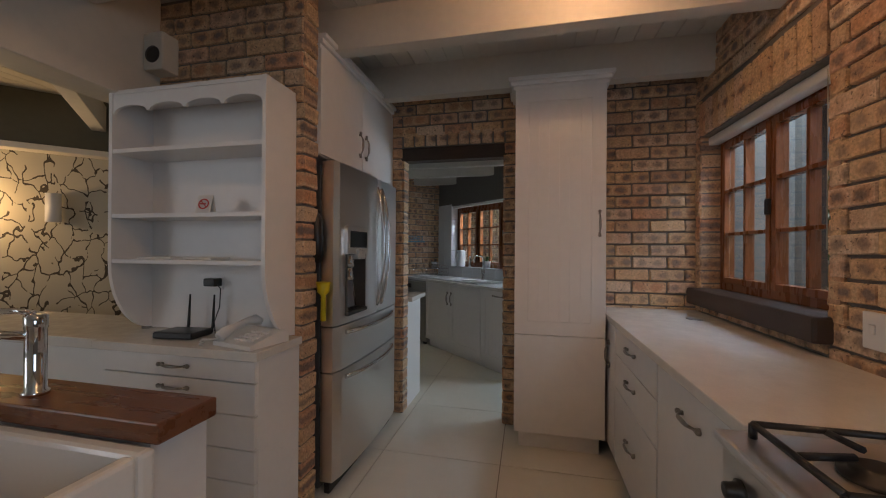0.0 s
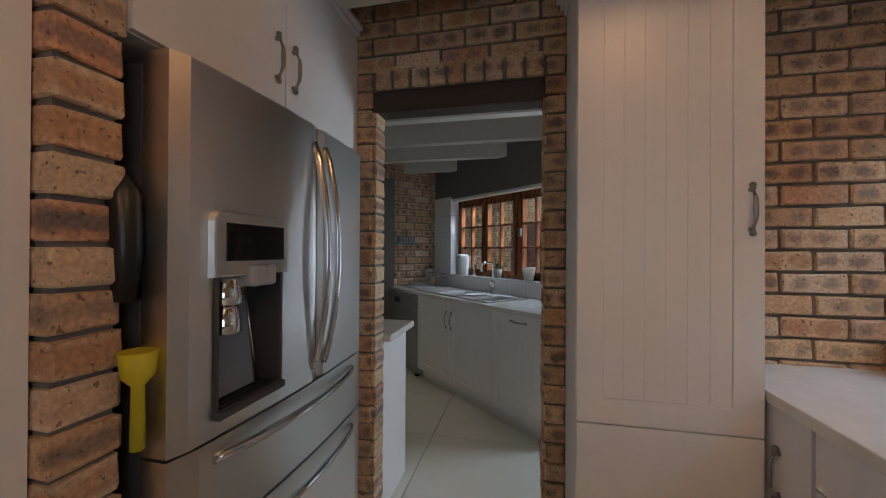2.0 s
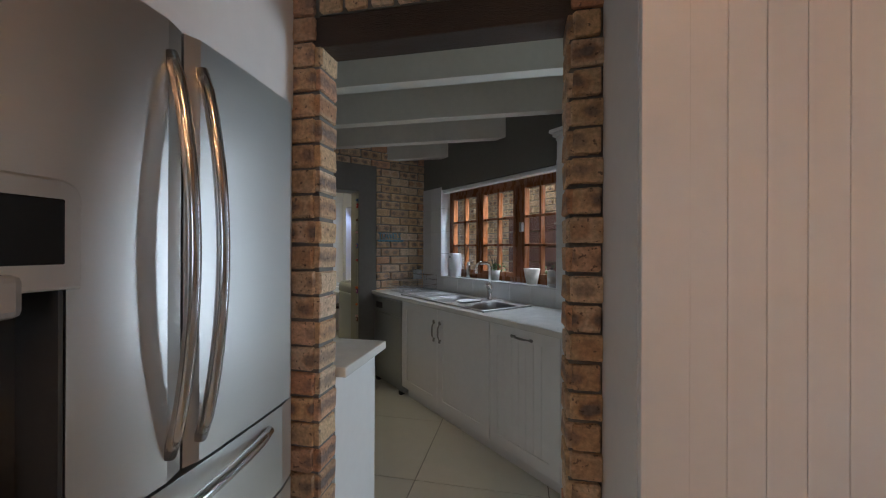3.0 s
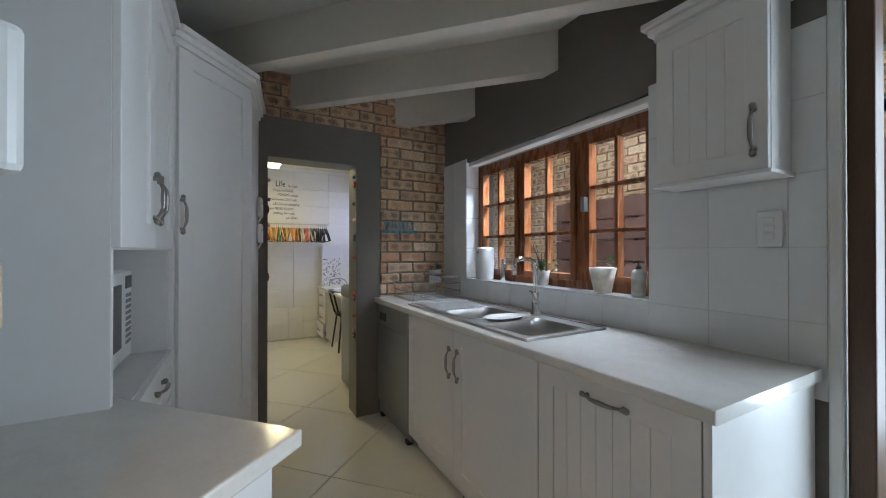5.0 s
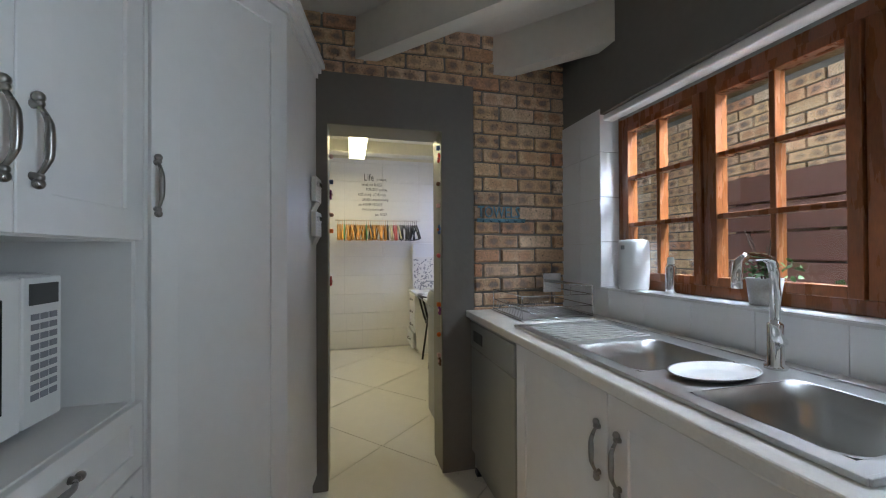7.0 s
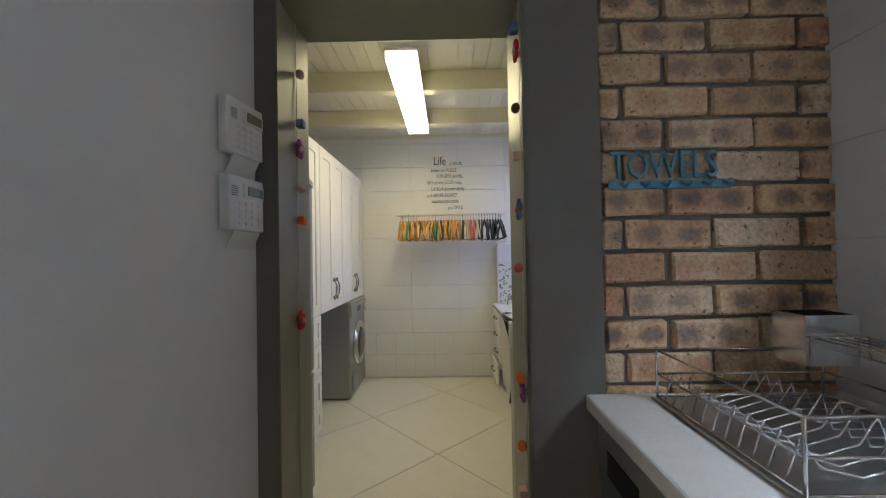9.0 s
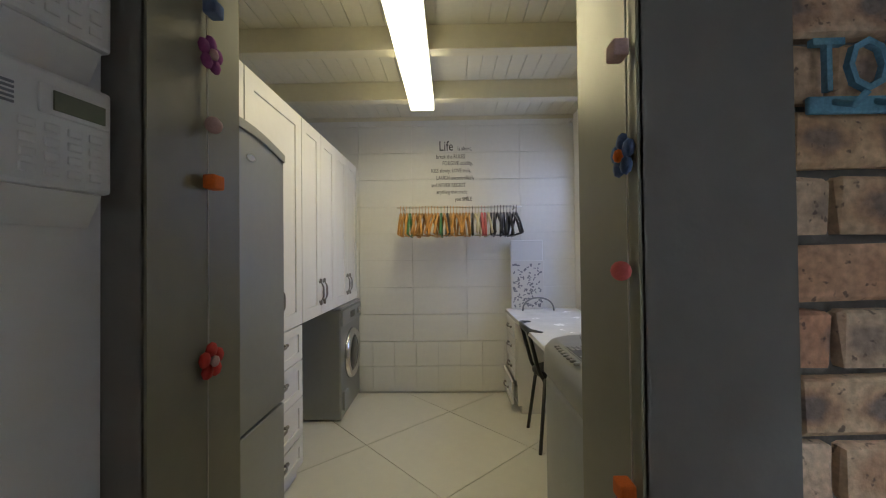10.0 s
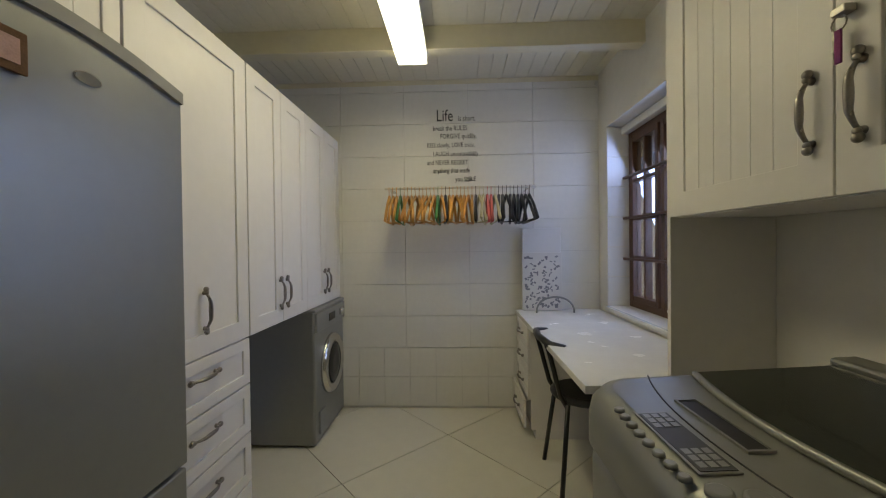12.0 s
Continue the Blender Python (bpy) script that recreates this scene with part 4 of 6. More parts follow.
rt = thing("router", "black wireless router with two aerials on the chest", "router", kp(-1.70, 2.06, 0.871), TURN_K + 6)
part("case", B((-0.10, 0.10, -0.07, 0.07, 0, 0.03), bevel=0.008), BLACK, rt)
for x in (-0.035, 0.095):
    an = bmesh.new()
    tube(an, [(x, 0.06, 0.01), (x, 0.07, 0.04), (x + 0.003, 0.075, 0.19)], 0.006, 8, [0.007, 0.007, 0.004])
    part("aerial", an, BLACK, rt)
ad = thing("power_adapter", "black plug adapter in a wall socket with a hanging cable", "adapter", kp(-1.64, 2.19, 1.08), TURN_K)
part("socket_plate", B((-0.04, 0.04, 0.0, 0.012, 0, 0.08), bevel=0.003), WHITEP, ad)
part("plug", B((-0.035, 0.035, -0.05, -0.001, 0.02, 0.06), bevel=0.006), BLACK, ad)
cw = bmesh.new()
tube(cw, [(0.03, -0.03, 0.03), (0.06, -0.04, 0.01), (0.055, -0.04, -0.08), (0.035, -0.05, -0.15), (0.05, -0.06, -0.205)], 0.0025, 6)
part("cable", cw, BLACK, ad)

ph = thing("telephone", "pale grey corded desk telephone on the chest", "telephone", kp(-1.30, 2.03, 0.871), TURN_K - 12)
pb = bmesh.new()
profile_y(pb, [(-0.10, 0), (0.10, 0), (0.10, 0.05), (0.06, 0.055), (-0.10, 0.018)], -0.115, 0.115)
part("base", pb, WHITEP, ph)
hs = bmesh.new()
tube(hs, [(-0.075, -0.10, 0.035), (-0.075, -0.075, 0.055), (-0.075, -0.03, 0.068), (-0.075, 0.03, 0.085), (-0.075, 0.075, 0.085), (-0.075, 0.10, 0.07)], 0.018, 10, [0.022, 0.024, 0.016, 0.016, 0.024, 0.022])
part("handset", hs, WHITEP, ph)
for i in range(4):
    for j in range(4):
        part("key", B((-0.02 + j * 0.028, 0.0 + j * 0.028, -0.07 + i * 0.026, -0.054 + i * 0.026, 0.026 + i * 0.0055, 0.036 + i * 0.0055), bevel=0.002), WHITEP, ph)
co = bmesh.new()
tube(co, [(-0.08 - 0.12 * (k / 90) + 0.008 * math.cos(k * 0.9), -0.10 - 0.03 * math.sin(math.pi * k / 90) + 0.008 * math.sin(k * 0.9), 0.03 - 0.10 * max(0, k / 90 - 0.45) * 1.6) for k in range(91)], 0.003, 5)
part("coiled_cord", co, WHITEP, ph)
pc = thing("cable_box", "small white junction box with loose black cables", "socket", kp(-1.24, 2.192, 0.98), TURN_K)
part("plate", B((-0.03, 0.03, -0.002, 0.01, 0, 0.07), bevel=0.003), WHITEP, pc)
for k in range(3):
    cw = bmesh.new()
    tube(cw, [(-0.02 + k * 0.015, -0.005, 0.03), (-0.03 + k * 0.02, -0.03, 0.02 + k * 0.01), (0.0 + k * 0.012, -0.03, -0.04), (0.02, -0.03, -0.085), (-0.03, -0.02, -0.107)], 0.0025, 6)
    part("cable", cw, BLACK if k < 2 else WHITEP, pc)
sr = thing("alarm_siren", "cream box siren with a round black horn on the wall", "siren", kp(-1.97, PIER_U - 0.07, 2.19), TURN_K)
part("case", B((-0.05, 0.07, -0.03, 0.065, 0, 0.19), bevel=0.008), BEAM, sr)
hn = bmesh.new()
lathe(hn, [(0.042, 0), (0.042, 0.006), (0.03, 0.002)], sides=20)
bmesh.ops.transform(hn, matrix=pose(0.012, -0.03, 0.075, 90, 0, 0), verts=hn.verts)
part("horn", hn, BLACK, sr)
yb = bmesh.new()
tube(yb, [(0, 0, 0.0), (0, 0, 0.13), (0, 0, 0.15), (0.0, 0, 0.20)], 0.02, 10, [0.014, 0.012, 0.03, 0.036])
solid("plastic_scoop", yb, YELLOW, "yellow plastic scoop hanging beside the refrigerator", "scoop", kp(-1.13, 2.335, 0.92), TURN_K)
dk = bmesh.new()
tube(dk, [(0, 0, 0), (0.006, 0, 0.1), (-0.004, 0, 0.22), (0, 0, 0.26)], 0.02, 8, [0.022, 0.03, 0.034, 0.008])
solid("dark_cloth", dk, BLACK, "dark cloth bag hanging beside the refrigerator", "bag", kp(-1.17, 2.335, 1.22), TURN_K)

# sink island with a wooden top
isl = thing("sink_island", "white island carrying a ceramic butler sink", "island", kp(0, 0), TURN_K)
part("body", B((-2.0, -0.95, 0.45, 1.40, 0, 0.66), (-2.0, -0.95, 1.29, 1.40, 0.66, 0.855)), CAB, isl)
part("side_panel", B((-0.95, -0.93, 1.27, 1.42, 0, 0.855)), CAB, isl)
solid("wooden_worktop", B((-2.0, -0.892, 1.255, 1.415, 0.857, 0.905), (-2.0, -1.47, 0.45, 1.255, 0.857, 0.905), bevel=0.005), WOODT, "dark oiled wooden worktop round the sink", "worktop", kp(0, 0), TURN_K)
bs = bmesh.new()
box(bs, -1.46, -0.89, 1.21, 1.252, 0.66, 0.86, 0.012), box(bs, -1.46, -0.89, 0.72, 0.75, 0.66, 0.86, 0.012)
box(bs, -1.46, -1.43, 0.75, 1.21, 0.66, 0.86, 0.01), box(bs, -0.925, -0.89, 0.75, 1.21, 0.66, 0.86, 0.01), box(bs, -1.43, -0.925, 0.75, 1.21, 0.66, 0.69)
solid("butler_sink", bs, CERAMIC, "white ceramic butler sink", "sink", kp(0, 0), TURN_K)
tp = thing("mixer_tap", "short chrome pillar mixer tap on the wooden top", "tap", kp(-1.36, 1.315, 0.905), TURN_K)
tb = bmesh.new()
lathe(tb, [(0.028, 0), (0.028, 0.01), (0.022, 0.014), (0.022, 0.17), (0.024, 0.175), (0.024, 0.205), (0.018, 0.21)])
part("body", tb, CHROME, tp)
tb = bmesh.new()
tube(tb, [(0, 0, 0.15), (-0.03, -0.05, 0.165), (-0.06, -0.12, 0.15)], 0.012, 10)
part("spout", tb, CHROME, tp)
tb = bmesh.new()
tube(tb, [(0, 0, 0.21), (-0.02, -0.03, 0.222), (-0.06, -0.08, 0.222)], 0.008, 8)
part("lever", tb, CHROME, tp)

# dining lamps
for x, lit in ((-1.15, True), (-0.62, False)):
    wl = thing("wall_lamp", "cylindrical wall lamp, lit" if lit else "white cylindrical wall lamp", "lamp", (x, 4.93, 1.5))
    tb = bmesh.new()
    lathe(tb, [(0.05, 0), (0.05, 0.24)], sides=20)
    part("shade", tb, SHADE if lit else WHITEP, wl)
    part("bracket", B((-0.02, 0.02, 0.03, 0.07, 0.1, 0.14)), PEWTER, wl)
lamp("dining_lamp_light", "POINT", pose(-1.15, 4.80, 1.62), 14, (1.0, 0.62, 0.28)).data.shadow_soft_size = 0.05
# warm kitchen spotlights on the beam
for u, v in ((2.05, 0.15), (0.75, -0.4), (0.75, 0.5)):
    dl = thing("ceiling_spotlight", "small round ceiling spotlight", "lamp", kp(v, u, 2.60), TURN_K, group="kitchen spotlights")
    tb = bmesh.new()
    lathe(tb, [(0.045, -0.02), (0.045, 0.0)], sides=20)
    part("rim", tb, WHITEP, dl)
    tb = bmesh.new()
    lathe(tb, [(0.034, -0.023), (0.034, -0.0205)], sides=20)
    part("bulb", tb, SHADE, dl)
    s = lamp("spotlight_light", "POINT", pose(*kp(v, u, 2.55)), 9, (1.0, 0.56, 0.29))
    s.data.shadow_soft_size = 0.04

# ---- scullery things ----
# peninsula top behind the doorway wall
pn = thing("peninsula", "white cabinet with a narrow pale stone top beside the doorway", "cabinet", kp(0, 3.512), TURN_K)
part("body", B((-1.9, -1.06, 0.0, 0.37, 0.0, 0.862)), CAB, pn)
solid("peninsula_worktop", B((-1.95, -1.02, 0.0, 0.41, 0.864, 0.90), bevel=0.005), TOP, "narrow pale stone worktop", "worktop", kp(0, 3.512), TURN_K)
ic = thing("intercom", "white intercom handset with coiled cord on the brick wall", "intercom", kp(-1.245, 3.515, 1.35), TURN_K + 180)
part("base", B((-0.05, 0.05, -0.05, 0, 0, 0.22), bevel=0.008), WHITEP, ic)
part("handset", B((-0.035, 0.03, -0.085, -0.052, 0.01, 0.21), bevel=0.012), WHITEP, ic)
co = bmesh.new()
tube(co, [(0.01 + 0.009 * math.cos(k * 0.9), -0.06 + 0.009 * math.sin(k * 0.9), 0.0 - 0.16 * math.sin(math.pi * k / 120)) for k in range(121)], 0.0028, 5)
part("coiled_cord", co, WHITEP, ic)

# oven tower with microwave niche, facing +x
TX = 1.796
tw = thing("tall_unit", "tall white unit with a microwave niche, drawers and upper doors", "cupboard", (TX - 0.02, 3.747, 0), 90)
TWW = 0.808
for name_, b in (("side_panel", (0, 0.022, 0, 0.6, 0.0, 2.13)), ("side_panel", (TWW - 0.018, TWW, 0, 0.6, 0.1, 2.13)), ("back_panel", (0.022, TWW - 0.018, 0.58, 0.6, 0.1, 2.13)), ("shelf", (0.022, TWW - 0.018, 0, 0.58, 0.83, 0.85)),
                 ("shelf", (0.022, TWW - 0.018, 0, 0.58, 1.26, 1.28)), ("top_panel", (0.022, TWW - 0.018, 0, 0.58, 2.11, 2.13)), ("plinth", (0.022, TWW - 0.018, 0.05, 0.58, 0, 0.1))):
    part(name_, B(b), CAB, tw)
front(tw, "door", 0.0, 0.417, 1.262, 2.13, "shaker", 0.075, (0.382, 1.425))
front(tw, "door", 0.417, TWW, 1.262, 2.13, "shaker", 0.075, (0.450, 1.425))
for z0, z1, g in ((0.675, 0.848, 0.79), (0.47, 0.673, 0.60), (0.1, 0.468, 0.4)):
    front(tw, "drawer", 0.0, TWW, z0, z1, "shaker", 0.045, (0.48, g), flat=True)
cornice(tw, TWW, 0.6, 2.13, True, False)
mw = thing("microwave_oven", "white microwave oven with a dark glass door, in the niche", "microwave", (1.68, 3.99, 0.852), 90)
part("body", B((0, 0.47, 0.02, 0.38, 0.012, 0.335), bevel=0.008), WHITEP, mw)
md = part("door", B((0.004, 0.355, 0.0, 0.02, 0.018, 0.33), bevel=0.006), WHITEP, mw)
part("door_glass", B((0.04, 0.31, -0.002, 0.004, 0.07, 0.29), bevel=0.002), BLACKG, md, "dark glass door panel")
part("control_panel", B((0.36, 0.466, 0.002, 0.02, 0.018, 0.33), bevel=0.004), WHITEP, mw)
part("display", B((0.375, 0.452, -0.001, 0.003, 0.27, 0.315)), DKGREY, mw)
for i in range(9):
    for j in range(3):
        part("button", B((0.38 + j * 0.025, 0.40 + j * 0.025, 0.0, 0.004, 0.07 + i * 0.021, 0.083 + i * 0.021)), GREYINK, mw)
for x in (0.05, 0.42):
    part("foot", B((x - 0.015, x + 0.015, 0.05, 0.34, 0, 0.014)), BLACK, mw)

# angled corner cupboard
P0, P1, P2 = (TX, 4.557), (2.087, 4.91), (2.155, 5.432)
ang = thing("corner_cupboard", "tall white cupboard with an angled door", "cupboard", (0, 0, 0))
body = bmesh.new()
prism(body, [P0, P1, P2, (1.1, 5.432), (1.1, 4.557)], 0.09, 2.13)
part("body", body, CAB, ang)
body = bmesh.new()
prism(body, [(P0[0] - 0.04, P0[1] + 0.04), (P1[0] - 0.04, P1[1] + 0.03), (P2[0] - 0.02, P2[1]), (1.2, 5.43), (1.2, 4.6)], 0, 0.09)
part("plinth", body, CAB, ang)
aw = math.hypot(P1[0] - P0[0], P1[1] - P0[1])
at = math.degrees(math.atan2(P1[1] - P0[1], P1[0] - P0[0]))
ad_ = front(ang, "door", 0.004, aw - 0.004, 0.10, 2.12, "shaker", 0.07, (0.018, 1.41), y=-0.001)
ad_.matrix_local = pose(P0[0], P0[1], 0, 0, 0, at)
crn = bmesh.new()
for o, a, b in ((0.012, 0, 0.025), (0.028, 0.025, 0.05), (0.045, 0.05, 0.075)):
    nx, ny = math.sin(radians(at)), -math.cos(radians(at))
    prism(crn, [(P0[0] + nx * o, P0[1] + ny * o), (P1[0] + o, P1[1] - o * 0.55), (P2[0] + o, P2[1]), (1.1, 5.432), (1.1, P0[1])], 2.13 + a, 2.13 + b)
part("cornice", crn, CAB, ang)
for z, lab in ((1.478, "upper"), (1.308, "lower")):
    al = thing("alarm_keypad", "white alarm keypad with open flap on the cupboard side", "keypad", (2.142, 5.30, z), 82.7, group="alarm keypads")
    al.scale = (0.79, 0.79, 0.79)
    part("case", B((0, 0.155, -0.032, 0, 0, 0.155), bevel=0.006), WHITEP, al)
    part("screen_frame", B((0.06, 0.15, -0.036, -0.031, 0.095, 0.135), bevel=0.003), WHITEP, al)
    part("screen", B((0.075, 0.14, -0.038, -0.035, 0.102, 0.128)), LCD, al)
    for i in range(4):
        for j in range(4):
            part("key", B((0.04 + j * 0.027, 0.058 + j * 0.027, -0.035, -0.031, 0.015 + i * 0.019, 0.027 + i * 0.019), bevel=0.002), WHITEP, al)
    for k in range(5):
        part("vent", B((0.012, 0.036, -0.0335, -0.031, 0.12 - k * 0.006, 0.123 - k * 0.006)), GREYINK, al)
    fl = bmesh.new()
    box(fl, 0.03, 0.145, -0.004, 0.0, -0.055, 0.0, 0.001)
    bmesh.ops.transform(fl, matrix=pose(0, -0.022, 0.0, 28, 0, 0), verts=fl.verts)
    part("flap", fl, PAPER, al, "open printed flap")

# run of base units under the window, facing -x
CX = 3.0


def s_at(y):
    return (CX, y, 0), -90


def two(c):
    front(c, "door", 0.0, 0.56, 0.1, 0.862, "shaker", 0.07, (0.525, 0.69))
    front(c, "door", 0.56, 1.16, 0.1, 0.862, "shaker", 0.07, (0.605, 0.69))


def wide(c):
    front(c, "drawer", 0.0, 0.545, 0.1, 0.862, "bead", 0.07, (0.28, 0.81), flat=True)


base_unit("sink_cabinet", "white two-door cabinet below the sink", *s_at(4.825), 1.16, 0.57, two)
base_unit("pull_out_cabinet", "white pull-out cabinet with a grooved front", *s_at(3.663), 0.545, 0.57, wide)
solid("end_panel", B((CX - 0.018, SX - 0.01, 3.097, 3.116, 0, 0.862)), CAB, "white end panel of the base units", "panel")
SKX0, SKX1, SKY0, SKY1 = 3.02, 3.49, 3.77, 4.915
wt = bmesh.new()
bowls = ((3.07, 3.40, 3.81, 4.10), (3.07, 3.40, 4.25, 4.545))
fx, bx, hx0, hx1, hy0, hy1, ey0, ey1 = 2.958, SX - 0.012, 3.055, 3.43, 3.795, 4.57, 3.08, SY - 0.028
rings = [[wt.verts.new((x, y, z)) for x, y in plan] for z in (0.864, 0.90) for plan in (((fx, ey0), (bx, ey0), (bx, ey1), (fx, ey1)), ((hx0, hy0), (hx1, hy0), (hx1, hy1), (hx0, hy1)))]
for k in range(4):
    j = (k + 1) % 4
    for q in ((rings[0][k], rings[0][j], rings[1][j], rings[1][k]), (rings[2][k], rings[2][j], rings[3][j], rings[3][k]), (rings[0][k], rings[0][j], rings[2][j], rings[2][k]), (rings[1][k], rings[1][j], rings[3][j], rings[3][k])):
        wt.faces.new(q)
bmesh.ops.recalc_face_normals(wt, faces=wt.faces)
bmesh.ops.bevel(wt, geom=[e for e in wt.edges if all(v.co.x < fx + 0.001 for v in e.verts)], offset=0.006, segments=2, profile=0.5, affect="EDGES")
solid("scullery_worktop", wt, TOP, "pale stone worktop under the scullery window", "worktop")
sk = thing("kitchen_sink", "stainless double-bowl sink with drainer set in the worktop", "sink", (0, 0, 0))
rim = bmesh.new()
zt = 0.908
(bx0, bx1, by0, by1), (_, _, cy0, cy1) = bowls
for b in ((SKX0, SKX1, SKY0, by0), (SKX0, SKX1, by1, cy0), (SKX0, SKX1, cy1, SKY1), (SKX0, bx0, by0, by1), (bx1, SKX1, by0, by1), (SKX0, bx0, cy0, cy1), (bx1, SKX1, cy0, cy1)):
    box(rim, b[0], b[1], b[2], b[3], 0.9005, zt)
part("rim", rim, SINKM, sk)
edge = bmesh.new()
for b in ((SKX0 - 0.004, SKX0 + 0.006, SKY0, SKY1), (SKX1 - 0.006, SKX1 + 0.004, SKY0, SKY1), (SKX0, SKX1, SKY0 - 0.004, SKY0 + 0.006), (SKX0, SKX1, SKY1 - 0.006, SKY1 + 0.004)):
    box(edge, *b, 0.9, zt + 0.004, 0.002)
part("raised_edge", edge, SINKM, sk)


def rr(x0, x1, y0, y1, r, n=6):
    out = []
    for cx, cy, a in ((x1 - r, y1 - r, 0), (x0 + r, y1 - r, 90), (x0 + r, y0 + r, 180), (x1 - r, y0 + r, 270)):
        out += [(cx + r * math.cos(radians(a + 90 * k / n)), cy + r * math.sin(radians(a + 90 * k / n))) for k in range(n + 1)]
    return out


for x0, x1, y0, y1 in bowls:
    bw = bmesh.new()
    loops = []
    for ins, z, r in ((-0.004, zt + 0.001, 0.03), (0.0, zt - 0.002, 0.06), (0.014, 0.86, 0.07), (0.02, 0.79, 0.07), (0.05, 0.765, 0.06)):
        loops.append([bw.verts.new((x, y, z)) for x, y in rr(x0 + ins, x1 - ins, y0 + ins, y1 - ins, r)])
    for a, b in zip(loops, loops[1:]):
        for k in range(len(a)):
            f = bw.faces.new((a[k], a[(k + 1) % len(a)], b[(k + 1) % len(a)], b[k]))
            f.smooth = True
    bw.faces.new(loops[-1])
    bmesh.ops.reverse_faces(bw, faces=bw.faces)
    part("bowl", bw, SINKM, sk)
for k in range(8):
    part("drainer_rib", B((3.06, 3.43, 4.60 + k * 0.036, 4.612 + k * 0.036, zt - 0.001, zt + 0.004), bevel=0.0018), SINKM, sk)
bo = bmesh.new()
lathe(bo, [(0.06, 0), (0.085, 0.006), (0.100, 0.03), (0.106, 0.034), (0.098, 0.031), (0.080, 0.010), (0.05, 0.006)], sides=32)
bmesh.ops.scale(bo, vec=(1.2, 0.72, 0.4), verts=bo.verts)
solid("white_plate", bo, CERAMIC, "oval white dish lying between the sink bowls", "dish", (3.23, 4.175, zt + 0.001))
tp = thing("sink_mixer", "chrome sink mixer with a high square spout", "tap", (3.445, 4.178, zt), 180)
tb = bmesh.new()
lathe(tb, [(0.026, 0), (0.026, 0.008), (0.019, 0.012), (0.019, 0.12), (0.014, 0.125)])
part("body", tb, CHROME, tp)
tb = bmesh.new()
tube(tb, [(0, 0, 0.1), (0, 0, 0.26), (0.012, 0, 0.292), (0.04, 0, 0.305), (0.13, 0.02, 0.305), (0.158, 0.025, 0.29), (0.168, 0.028, 0.25), (0.168, 0.028, 0.225)], 0.0125, 10)
part("spout", tb, CHROME, tp)
tb = bmesh.new()
tube(tb, [(0.0, 0.015, 0.075), (0.05, 0.04, 0.095), (0.09, 0.06, 0.14)], 0.011, 8, [0.015, 0.013, 0.008])
part("lever", tb, CHROME, tp)

# dish rack
rk = thing("dish_rack", "wire dish drying rack on the worktop end", "rack", (3.11, 5.03, 0.902))
wr = bmesh.new()
for z in (0.008, 0.06, 0.115):
    tube(wr, [(0, 0, z), (0.38, 0, z), (0.38, 0.36, z), (0, 0.36, z), (0, 0, z)], 0.0025, 5)
for x in (0, 0.38):
    for y in (0, 0.36):
        tube(wr, [(x, y, 0), (x, y, 0.115)], 0.003, 5)
part("frame", wr, STEELH, rk)
for k in range(11):
    wr = bmesh.new()
    y = 0.03 + k * 0.03
    tube(wr, [(0.0, y, 0.012), (0.02, y, 0.07), (0.05, y, 0.03), (0.11, y, 0.014), (0.17, y, 0.03), (0.20, y, 0.075), (0.22, y, 0.012), (0.38, y, 0.012)], 0.002, 5)
    part("wire", wr, STEELH, rk)
for a, b, c, d in ((0.26, 0.37, 0.270, 0.273), (0.26, 0.37, 0.347, 0.350), (0.26, 0.263, 0.2735, 0.3465), (0.367, 0.37, 0.2735, 0.3465)):
    part("cutlery_holder", B((a, b, c, d, 0.10, 0.205)), STEELH, rk, "thin perforated steel cutlery holder")
for k in range(5):
    wr = bmesh.new()
    tube(wr, [(0.27 + k * 0.026, 0.0, 0.16), (0.27 + k * 0.026, 0.26, 0.16)], 0.002, 5)
    part("upper_wire", wr, STEELH, rk)
wr = bmesh.new()
tube(wr, [(0.26, 0.0, 0.115), (0.26, 0.0, 0.16), (0.38, 0.0, 0.16), (0.38, 0.0, 0.115)], 0.0028, 5)
part("upper_frame", wr, STEELH, rk)
wr = bmesh.new()
tube(wr, [(0.26, 0.26, 0.115), (0.26, 0.26, 0.16), (0.38, 0.26, 0.16), (0.38, 0.26, 0.115)], 0.0028, 5)
part("upper_frame", wr, STEELH, rk)
part("drip_tray", B((-0.01, 0.39, -0.01, 0.37, 0, 0.006), bevel=0.002), SINKM, rk)

dw = thing("dishwasher", "free-standing silver dishwasher under the worktop", "dishwasher", (2.985, 5.425, 0), -90)
part("body", B((0, 0.585, 0.03, 0.60, 0.03, 0.845), bevel=0.004), SILVERD, dw)
part("top", B((-0.004, 0.589, -0.006, 0.60, 0.847, 0.861), bevel=0.004), SILVERD, dw)
part("door", B((0.004, 0.581, 0.0, 0.03, 0.12, 0.70), bevel=0.006), SILVER, dw)
part("control_panel", B((0.004, 0.581, -0.004, 0.03, 0.705, 0.842), bevel=0.006), SILVER, dw)
# black patch drawn for the grip recess, standing proud of the panel
part("grip_patch", B((0.06, 0.2, -0.006, 0.0, 0.74, 0.80), bevel=0.003), BLACK, dw)
part("toe_panel", B((0.004, 0.581, 0.02, 0.04, 0.03, 0.115)), SILVER, dw)
for x in (0.05, 0.535):
    part("foot", B((x - 0.02, x + 0.02, 0.01, 0.05, 0, 0.03)), BLACK, dw)

